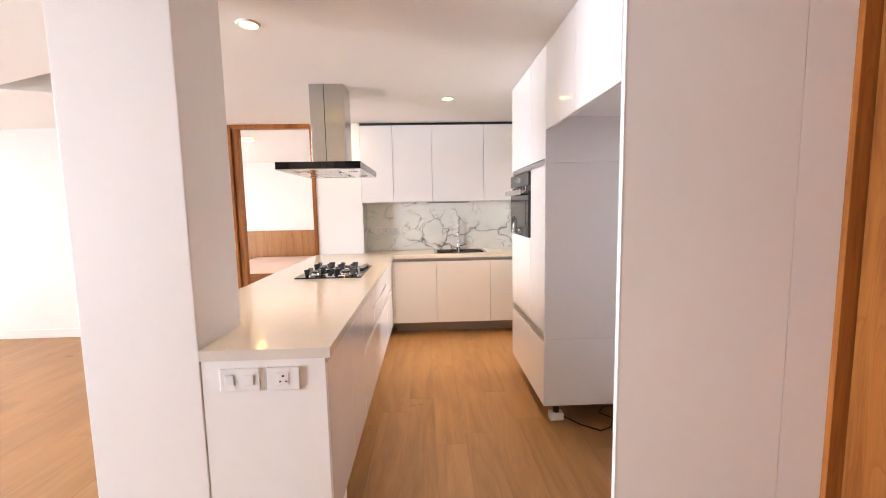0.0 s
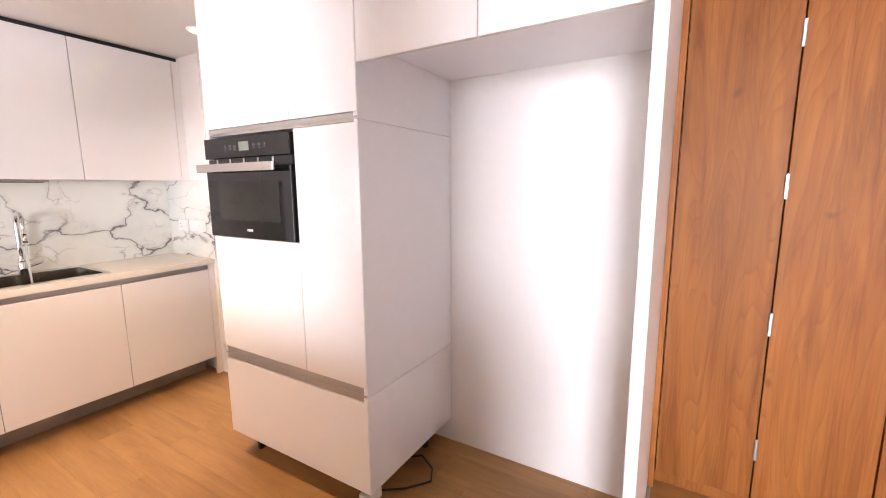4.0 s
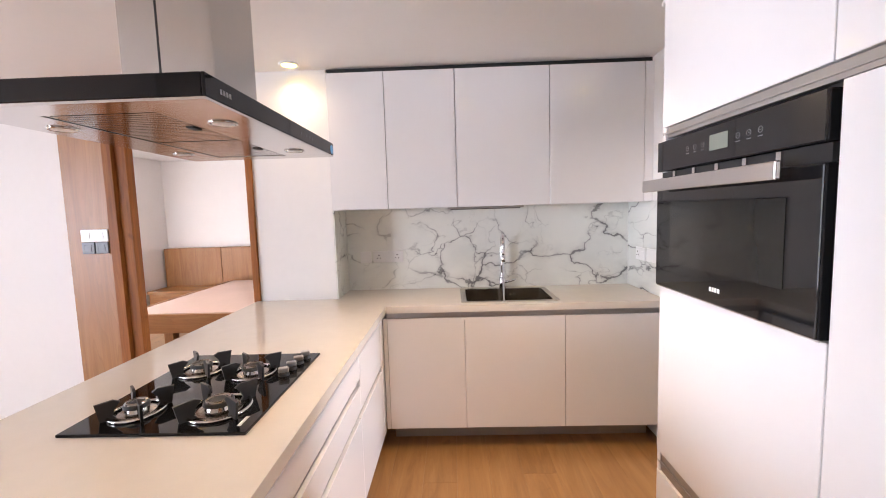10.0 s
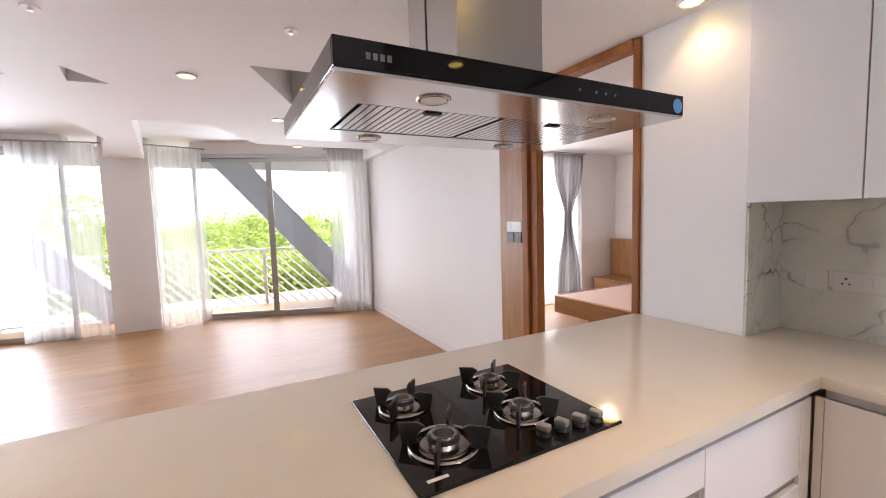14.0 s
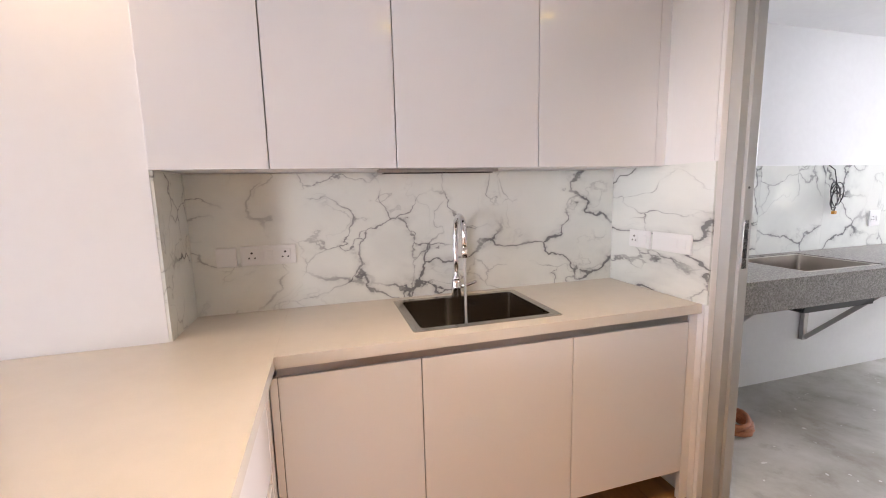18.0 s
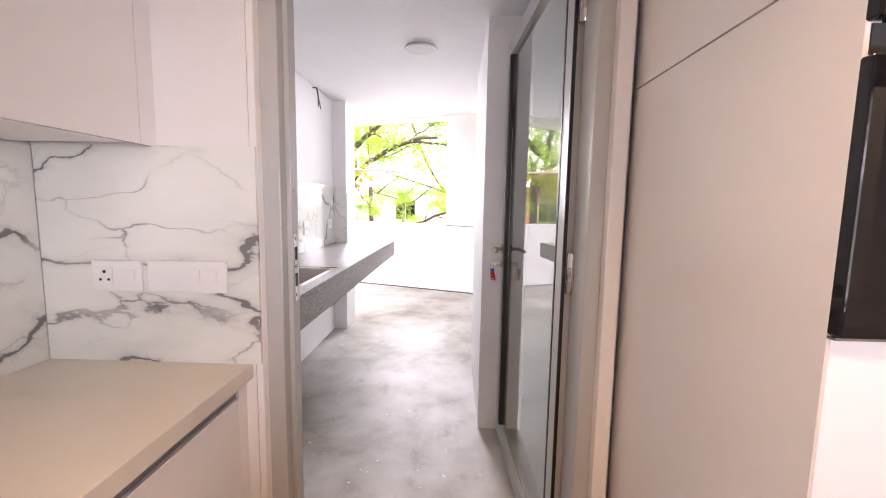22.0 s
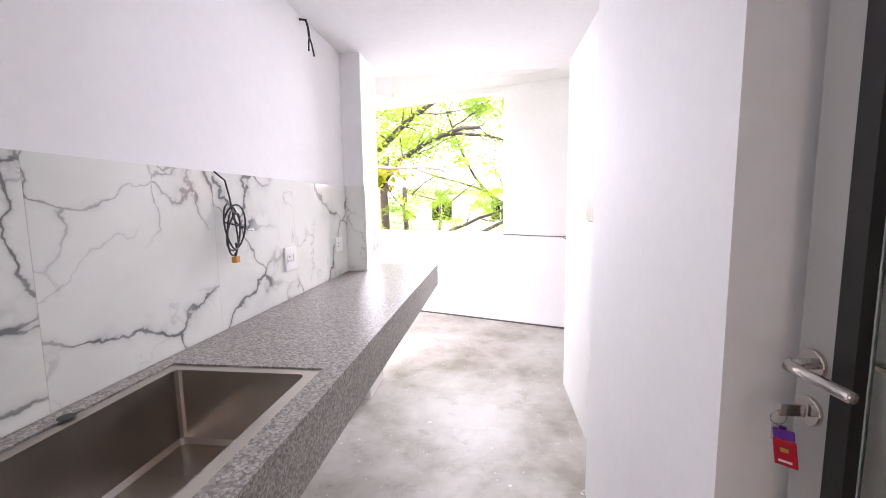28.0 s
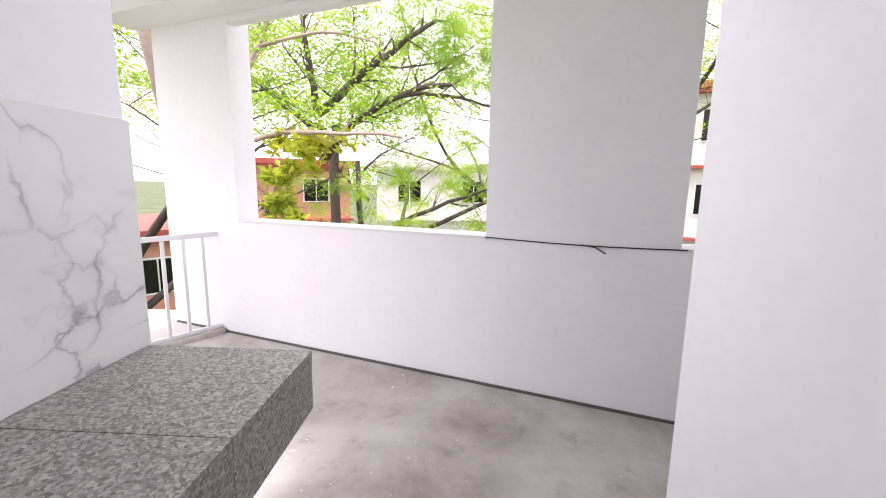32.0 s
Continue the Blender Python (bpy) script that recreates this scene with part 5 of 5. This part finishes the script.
part("head", bm_box(1.80, 3.557, 2.22, 1.915, 4.384, 2.279, 0.003), FRAME, fr)
part("threshold", bm_box(1.876, 3.557, -0.02, 1.915, 4.369, -0.002), MORTAR, fr, "rough mortar joint under the door")
lockp = part("lock_plate", bm_box(1.822, 4.367, 1.055, 1.846, 4.3698, 1.248, 0.001), STEELF, fr, "steel lock plate")
for z in (1.117, 1.193):
    part("slot", bm_box(1.826, 4.3662, z - 0.019, 1.840, 4.3671, z + 0.019), DARK, lockp)
for z in (1.072, 1.156, 1.236, 1.372):
    part("screw", turned(bm_cyl(0, 0, 0, 0.005, 0.002, 10), pose(1.833, 4.3669 if z < 1.3 else 4.3698, z, 90)), STEELF, lockp)

leafd = tagged(new("door_2"), "open glass door with grey aluminium frame and lever handle", "door", kind="structure")
leafd.location = (1.935, 3.575, 0)
DL = 1.083
dm = Matrix.Translation((1.94, 3.561, 0)) @ Matrix.Rotation(math.atan2(0.064, 1.08), 4, "Z")
for nm, a, mt in (("stile", (0, -0.022, 0.0, 0.062, 0.022, 2.2), FRAME), ("stile", (DL - 0.07, -0.022, 0.0, DL, 0.022, 2.2), FRAME), ("rail", (0.0625, -0.022, 0.0, DL - 0.0705, 0.022, 0.09), FRAME), ("rail", (0.0625, -0.022, 2.12, DL - 0.0705, 0.022, 2.2), FRAME)):
    part(nm, turned(bm_box(*a, 0.002), dm), mt, leafd)
part("seal", turned(bm_box(DL - 0.108, -0.008, 0.0905, DL - 0.0705, 0.0235, 2.1195), dm), BLACK, leafd, "black rubber seal")
part("seal", turned(bm_box(0.0625, -0.008, 0.0905, 0.074, 0.0235, 2.1195), dm), BLACK, leafd, "black rubber seal")
part("edge_seal", turned(bm_box(-0.006, 0.012, 0.0, -0.0005, 0.0225, 2.2), dm), BLACK, leafd)
pane = part("pane", turned(bm_box(0.0745, -0.003, 0.0905, DL - 0.1085, 0.003, 2.1195), dm), DOORG, leafd, "greenish clear glass")
pane.visible_shadow = False
HZ = 1.095
for s in (1, -1):
    hd = part("handle", turned(turned(bm_cyl(0, 0, 0, 0.026, 0.009, 28, None, 0.002), pose(DL - 0.037, 0.0222 * s, HZ, -90 * s)), dm), STEELF, leafd, "brushed steel lever handle")
    part("lever", turned(bm_tube([(DL - 0.037, 0.03 * s, HZ), (DL - 0.037, 0.066 * s, HZ), (DL - 0.045, 0.074 * s, HZ), (DL - 0.165, 0.076 * s, HZ)], 0.0095, 14), dm), STEELF, hd, "", True)
    part("escutcheon", turned(turned(bm_cyl(0, 0, 0, 0.026, 0.008, 28, None, 0.002), pose(DL - 0.037, 0.0222 * s, HZ - 0.085, -90 * s)), dm), STEELF, hd)
for z in (0.165, 1.075, 1.86):
    hg = part("hinge", bm_cyl(1.926, 3.556, z, 0.0165, 0.125, 20, None, 0.002), STEELF, leafd, "steel barrel hinge", True)
    for k in (0.036, 0.08):
        part("knuckle_ring", bm_torus(1.926, 3.556, z + k, 0.0168, 0.0014, 24, 6), ALU, hg, "", True)
    part("hinge_leaf", bm_box(1.899, 3.5565, z + 0.012, 1.925, 3.5605, z + 0.113, 0.001), STEELF, hg)

keys = base("key_bunch", 3.0, 3.68, 0.93, "bunch of keys with a red tag in the door lock", "keys")
kp = dm @ Vector((DL - 0.037, 0.045, HZ - 0.085))
part("key", turned(bm_box(-0.003, -0.012, -0.011, 0.003, 0.03, 0.011, 0.002), Matrix.Translation(kp)), STEELF, keys)
part("ring", turned(bm_torus(0, 0, 0, 0.013, 0.0012, 24, 6), pose(kp.x, kp.y + 0.03, kp.z - 0.014, 0, 90)), STEELF, keys)
part("key", turned(bm_box(-0.011, -0.0015, -0.062, 0.011, 0.0015, -0.03, 0.001), pose(kp.x, kp.y + 0.028, kp.z + 0.004, 0, 0, 40)), STEELF, keys)
part("key_blade", turned(bm_box(-0.004, -0.001, -0.1, 0.004, 0.001, -0.0625), pose(kp.x, kp.y + 0.028, kp.z + 0.004, 0, 12, 40)), STEELF, keys)
TAGM = pose(kp.x - 0.018, kp.y + 0.034, kp.z - 0.02, 0, 8, 35)
tag = part("tag", turned(bm_box(-0.017, -0.0025, -0.07, 0.017, 0.0025, -0.024, 0.002), TAGM), mat("red tag", (0.5, 0.012, 0.03), 0.25), keys, "red plastic key tag")
part("tag_top", turned(bm_box(-0.016, -0.002, -0.0235, 0.016, 0.002, -0.006, 0.002), TAGM), mat("purple tag", (0.13, 0.03, 0.3), 0.3), keys, "purple tag holder")
part("bar", turned(bm_box(-0.01, 0.0026, -0.063, 0.01, 0.003, -0.059), TAGM), PLASTIC, tag)
part("bar", turned(bm_box(-0.006, 0.0026, -0.045, 0.006, 0.003, -0.038), TAGM), mat("gold print", (0.5, 0.3, 0.06), 0.4), tag)


# ---- outside ----
GROUND = -7.0
bm = bmesh.new()
bmesh.ops.create_grid(bm, x_segments=2, y_segments=2, size=1500)
turned(bm, Matrix.Translation((0, 0, GROUND)))
setting("ground", bm, mat("grass and earth", (0.12, 0.16, 0.06), 0.9, var=0.3, scale=0.6), "grassy ground far below the flat")


def tree(x, y, z0, height, seed, leaf_mat, bark, label, spread=0.5, leaves=5000, size=0.07, depth=5, lean=(0, 0), first=0.28, aspect=2.2, thick=1.0, bare=0.0, clump=0.028):
    """Tapered trunk, forking limbs and a crown of many small leaves along the twigs."""
    rnd = random.Random(seed)
    tr = base("tree", x, y, z0, label, "tree", "trees outside the flat")
    trunk, limbs, tips = bmesh.new(), bmesh.new(), []

    def grow(p, d, length, r, level, bm):
        # limbs bend away from the building
        if x > 0 and p.x + d.x * length < 9.9:
            d = Vector((abs(d.x) + 0.1, d.y, d.z)).normalized()
        elif x < 0 and p.x + d.x * length > -9.4:
            d = Vector((-abs(d.x) - 0.1, d.y, d.z)).normalized()
        pts, rad = [p], [r]
        for i in range(4):
            d = (d + Vector((rnd.uniform(-1, 1), rnd.uniform(-1, 1), rnd.uniform(-0.6, 0.8))) * 0.16).normalized()
            p = p + d * length / 4
            pts.append(p), rad.append(r * (1 - 0.11 * (i + 1)))
            if level >= depth - 2:
                tips.append((p, d))
        bm_tube(pts, rad, 7 if level < 2 else 4, bm)
        if level < depth:
            n = 3 if level < 2 else rnd.choice((2, 3))
            off = rnd.uniform(0, 6.28)
            for i in range(n):
                a = off + 6.283 * i / n + rnd.uniform(-0.4, 0.4)
                out = Vector((math.cos(a), math.sin(a), 0))
                nd = (d * (1 - spread) + out * spread + Vector((0, 0, 0.06))).normalized()
                start = pts[-1] if i < 2 else pts[rnd.choice((2, 3))]
                grow(start, nd, length * rnd.uniform(0.62, 0.82), rad[-1] * (rnd.uniform(0.7, 0.88) if level < 2 else rnd.uniform(0.68, 0.84)), level + 1, limbs)

    grow(Vector((x, y, z0)), Vector((lean[0], lean[1], 1)).normalized(), height * first, height * 0.022 * thick, 0, trunk)
    part("trunk", trunk, bark, tr, "", True)
    tagged(part("branchwork", limbs, bark, tr, "", True), kind="stuff")
    tips = [t for t in tips if rnd.random() >= bare * 0.45 and noise.noise(t[0] * 0.62 + Vector((seed, 0, 0))) > bare * 0.75 - 0.6 and (t[0].x > 9.3 or t[0].x < -8.9)]
    verts, faces = [], []
    for k in range(leaves):
        p, d = tips[rnd.randrange(len(tips))]
        c = p + Vector((rnd.gauss(0, 1), rnd.gauss(0, 1), rnd.gauss(0, 0.38))) * height * clump
        a, t = rnd.uniform(0, 6.283), rnd.uniform(-0.7, 0.7)
        u = Vector((math.cos(a) * math.cos(t), math.sin(a) * math.cos(t), math.sin(t)))
        w = Vector((rnd.uniform(-1, 1), rnd.uniform(-1, 1), rnd.uniform(-1, 1))).cross(u).normalized()
        s = size * rnd.uniform(0.6, 1.4)
        i = len(verts)
        verts += [c - u * s, c + w * s / aspect, c + u * s, c - w * s / aspect]
        faces.append((i, i + 1, i + 2, i + 3))
    me = bpy.data.meshes.new("crown")
    me.from_pydata([tuple(v) for v in verts], [], faces)
    me.materials.append(leaf_mat)
    crown = new("crown", me)
    crown.parent = tr
    crown.matrix_parent_inverse = Matrix.Translation(-tr.location)
    return tr


FEATHER = "spreading tree with dark limbs and feathery pale green leaves"
tree(16.4, 8.6, GROUND, 15.0, 9, LEAF1, BARK, FEATHER, 0.66, 9000, 0.042, 6, (0.0, -0.1), 0.48, 2.6, 0.6, 0.95, 0.0125)
tree(18.6, 6.2, GROUND, 9.2, 15, LEAF1, BARK, FEATHER, 0.55, 9000, 0.04, 6, (0.0, 0.0), 0.42, 2.6, 0.7, 0.8, 0.02)
tree(20.5, 0.0, GROUND, 15.0, 21, LEAF1, BARK, FEATHER, 0.6, 60000, 0.05, 6, (0, 0), 0.48)
tree(20.0, 9.4, GROUND, 9.0, 33, LEAF3, BARK, "dense green tree below the balcony", 0.5, 14000, 0.07, 5)
tree(22.0, 2.6, GROUND, 9.0, 35, LEAF3, BARK, "dense green tree below the balcony", 0.5, 14000, 0.07, 5)
tree(14.0, 13.5, GROUND, 13.0, 37, LEAF1, BARK, FEATHER, 0.6, 60000, 0.05, 6, (0.02, -0.02), 0.48)


def limbed_tree(x, seed, leaf_mat, bark, label, trunk_foot, limbs, sprays, rosette=False):
    """A tree whose limbs start at (y, z) and run at a heading over a length with a curl; each spray (y, z, spread, count) is a mass of leaves."""
    rnd = random.Random(seed)
    tr = base("tree", x, trunk_foot, GROUND, label, "tree", "trees outside the flat")
    twigs = bmesh.new()

    def run(p, heading, length, curl, r, bm, taper=0.55, side=0.0):
        pts, rad, n = [p], [r], 9
        for i in range(n):
            a = radians(heading + curl * (i + 0.5) / n) + rnd.uniform(-0.13, 0.13)
            side += rnd.uniform(-0.12, 0.12)
            p = p + Vector((side, -math.cos(a), math.sin(a))) * (length / n)
            pts.append(p), rad.append(r * (1 - taper * (i + 1) / n))
        bm_tube(pts, rad, 8 if r > 0.03 else 4, bm)
        return pts, rad

    for k, (y, z, heading, length, curl, r) in enumerate(limbs):
        p = Vector((x, y, z))
        if k == 0:
            p = Vector((x, trunk_foot, GROUND))
        wood = bmesh.new()
        pts, rad = run(p, heading, length, curl, r, wood, 0.3 if k == 0 else 0.6)
        part("limb" if k else "trunk", wood, bark, tr, "", True)
        if k == 0:
            continue
        for i in range(3, 10):
            for _ in range(2):
                run(pts[i], heading + curl * i / 9 + rnd.choice((-1, 1)) * rnd.uniform(20, 60), rnd.uniform(0.25, 0.75), rnd.uniform(-30, 30), rad[i] * 0.35 + 0.003, twigs, 0.7, rnd.uniform(-0.3, 0.3))
    tagged(part("branchwork", twigs, bark, tr, "", True), kind="stuff")
    verts, faces = [], []

    def leaf_at(c, u, w, s, wide):
        i = len(verts)
        verts.extend((c, c + u * s * 0.45 + w * s * wide, c + u * s, c + u * s * 0.45 - w * s * wide))
        faces.append((i, i + 1, i + 2, i + 3))

    def unit(flat=1.0):
        return Vector((rnd.gauss(0, 1), rnd.gauss(0, 1), rnd.gauss(0, 1) * flat)).normalized()

    for y, z, wide, count in sprays:
        # a few knots within each mass, so that its outline is uneven
        knots = [Vector((x + rnd.gauss(0, 0.35), y + rnd.gauss(0, wide), z + rnd.gauss(0, wide * 0.45))) for _ in range(max(3, count // 14))]
        for _ in range(count):
            c = rnd.choice(knots) + unit() * abs(rnd.gauss(0, 0.13))
            if rosette:
                for _ in range(7):
                    u = (unit(0.5) + Vector((0, 0, 0.1))).normalized()
                    leaf_at(c, u, unit().cross(u).normalized(), rnd.uniform(0.14, 0.24), 0.21)
            else:
                d = (unit(0.35) + Vector((0, 0, -0.12))).normalized()
                w = unit(0.3).cross(d).normalized()
                n = rnd.randint(7, 11)
                for i in range(n):
                    d = (d + Vector((0, 0, -0.05))).normalized()
                    c = c + d * 0.032
                    for sgn in (-1, 1):
                        leaf_at(c, (w * sgn + d * 0.4).normalized(), d, rnd.uniform(0.04, 0.075) * (1 - 0.4 * i / n), 0.2)
    me = bpy.data.meshes.new("crown")
    me.from_pydata([tuple(v) for v in verts], [], faces)
    me.materials.append(leaf_mat)
    crown = new("crown", me)
    crown.parent = tr
    crown.matrix_parent_inverse = Matrix.Translation(-tr.location)
    return tr


limbed_tree(13.0, 5, LEAF1, BARK, FEATHER, 6.9,
            [(0, 0, 90, 2.85 - GROUND, 4, 0.16), (7.24, 2.75, 40, 3.0, -8, 0.1), (7.26, 2.75, 94, 2.2, 6, 0.085), (7.18, 1.76, 50, 3.2, -50, 0.095), (5.5, 3.1, 4, 2.2, -22, 0.05),
             (6.2, 3.7, -8, 2.0, 32, 0.03), (6.5, 3.35, 80, 1.3, 8, 0.03), (6.9, 3.05, 150, 1.6, -30, 0.03), (5.2, 3.28, 30, 1.7, 10, 0.03), (7.1, 2.2, 150, 1.2, -40, 0.03), (7.15, 2.45, 155, 3.4, -25, 0.06), (6.4, 2.6, 15, 1.6, 15, 0.025)],
            [(4.35, 4.3, 0.42, 330), (3.9, 3.9, 0.4, 260), (5.3, 4.35, 0.35, 110), (4.4, 3.55, 0.35, 110), (6.6, 2.95, 0.4, 130), (7.3, 3.3, 0.2, 60), (7.9, 3.05, 0.3, 60), (4.7, 2.55, 0.45, 120), (6.0, 2.7, 0.35, 50), (5.0, 5.0, 0.8, 160), (3.2, 3.2, 0.5, 260), (8.8, 3.3, 0.5, 220), (9.5, 2.5, 0.5, 200), (8.9, 4.2, 0.5, 170), (10.1, 3.7, 0.6, 180)])
limbed_tree(12.6, 6, LEAF1, BARK, "slim dark tree with thin feathery leaves", 5.95,
            [(0, 0, 92, 1.9 - GROUND, 8, 0.09), (6.05, 0.15, 30, 3.2, -14, 0.055), (6.1, 1.0, 140, 1.2, -20, 0.03), (6.2, 1.6, 40, 1.3, -20, 0.03)],
            [(4.2, 1.55, 0.6, 260), (5.2, 1.5, 0.35, 80), (3.6, 1.7, 0.4, 130), (6.4, 1.25, 0.3, 80), (5.9, 0.5, 0.4, 60), (4.9, 0.5, 0.3, 40)])
limbed_tree(12.0, 7, LEAF2, PALEBARK, "pale slim trunk beside the balcony with broad yellow green leaves", 8.75,
            [(0, 0, 90, 7.5 - GROUND, 3, 0.1), (8.6, 2.0, 10, 3.4, -16, 0.055), (8.55, 2.7, 55, 2.4, 18, 0.07), (7.9, 3.75, 20, 2.2, -36, 0.04), (8.6, 0.4, 40, 1.6, 20, 0.04), (8.6, -0.4, 35, 1.8, 20, 0.04)],
            [(7.5, 2.0, 0.3, 44), (7.0, 2.05, 0.3, 40), (7.6, 1.5, 0.28, 60), (7.45, 1.0, 0.3, 64), (7.3, 0.7, 0.3, 44), (6.6, 2.0, 0.2, 18), (7.1, 0.2, 0.3, 30)], True)
for i, (x, y, h) in enumerate(((-13.0, 0.6, 11.0), (-12.4, 4.6, 9.6), (-14.0, 8.0, 11.0), (-13.2, -3.2, 11.8), (-17.5, 2.8, 12.0), (-17.5, -5.5, 12.2), (-18.5, 10.0, 12.2), (-12.5, 11.5, 10.6))):
    tree(x, y, GROUND, h, 60 + i, LEAF3, BARK, "dense leafy green tree outside the balcony", 0.5, 22000, 0.085, 6, aspect=1.9)


def house(x, y, w, d, floors, wall, label, deg=0.0, roof=None):
    """A block of flats with storeys, windows with frames and sills, balconies and a roof slab."""
    h = base("apartment_building", x, y, GROUND, label, "building", "buildings beyond the trees")
    m = pose(x, y, GROUND, 0, 0, deg)
    H = floors * 3.1
    part("wall", turned(bm_box(-w / 2, -d / 2, 0, w / 2, d / 2, H), m), wall, h)
    part("roof", turned(bm_box(-w / 2 - 0.4, -d / 2 - 0.4, H, w / 2 + 0.4, d / 2 + 0.4, H + 0.3), m), roof or wall, h)
    n = max(2, int(w / 3.0))
    for f in range(floors):
        part("ledge", turned(bm_box(-w / 2 - 0.1, -d / 2 - 0.35, f * 3.1 + 2.95, w / 2 + 0.1, -d / 2 - 0.002, f * 3.1 + 3.08), m), roof or wall, h)
        for i in range(n):
            cx = -w / 2 + w * (i + 0.5) / n
            z = f * 3.1 + 0.95
            wn2 = part("window", turned(bm_box(cx - 0.75, -d / 2 - 0.05, z, cx + 0.75, -d / 2 - 0.01, z + 1.4), m), PLASTIC, h)
            part("pane", turned(bm_box(cx - 0.68, -d / 2 - 0.07, z + 0.07, cx - 0.03, -d / 2 - 0.052, z + 1.33), m), BLACKG, wn2)
            part("pane", turned(bm_box(cx + 0.03, -d / 2 - 0.07, z + 0.07, cx + 0.68, -d / 2 - 0.052, z + 1.33), m), BLACKG, wn2)
    return h


WHITEH = mat("white render", (0.82, 0.8, 0.78), 0.8, var=0.08, scale=1.5)
PINKH = mat("salmon render", (0.62, 0.3, 0.22), 0.8, var=0.1, scale=1.5)
REDROOF = mat("red roof", (0.5, 0.11, 0.08), 0.7, var=0.15)
house(34, 6.2, 8, 8, 3, WHITEH, "white block of flats seen through the trees", -80)
house(42, 1.5, 10, 9, 3, WHITEH, "white block of flats with balconies", -95)
house(31, 16.5, 8, 8, 3, PINKH, "salmon coloured house with red roof ledges", -62, REDROOF)
house(20, 20, 8, 8, 2, PINKH, "salmon coloured house with red roof ledges", -40, REDROOF)
house(26, -9, 10, 9, 4, WHITEH, "pale block of flats with red ledges", -125, REDROOF)


# ---- floor boards, last ----
BW, BL = 0.183, 1.22
meshes = {}


def board(x0, y0, x1, y1):
    key = (round(x1 - x0, 3), round(y1 - y0, 3))
    if key not in meshes:
        bm = bm_box(0.0002, 0.0002, -0.0118, key[0] - 0.0002, key[1] - 0.0002, 0.0, 0.0004, 1)
        meshes[key] = mesh_of("plank", bm, OAKF)
    ob = new("plank", meshes[key])
    ob.location = (x0, y0, 0)
    ob.parent = floor
    return ob


rest = []
rnd = random.Random(7)
x = -7.2
row = 0
while x < 1.875:
    x1 = min(x + BW, 1.876)
    y = -4.0 - rnd.uniform(0, BL)
    while y < 4.79:
        y0 = max(y, -3.99)
        y1 = min(y + BL, 5.02 if -1.6 < x < -0.8 else 4.79)
        near = x1 > -2.3 and y1 > -0.4 or (x1 > -4.6 and y1 > 1.0)
        if y1 - y0 > 0.02:
            if near:
                board(x, y0, x1, y1)
            else:
                rest.append((x, y0, x1, y1))
        y = y1
    x = x1
    row += 1
verts, faces = [], []
for x0, y0, x1, y1 in rest:
    i = len(verts)
    g = 0.0005
    verts += [(x0 + g, y0 + g, 0), (x1 - g, y0 + g, 0), (x1 - g, y1 - g, 0), (x0 + g, y1 - g, 0)]
    faces.append((i, i + 1, i + 2, i + 3))
me = bpy.data.meshes.new("far_planks")
me.from_pydata(verts, [], faces)
me.materials.append(OAKF)
fp = new("far_planks", me)
fp.parent = floor
tagged(fp, "oak planks of the far living room", kind="stuff")
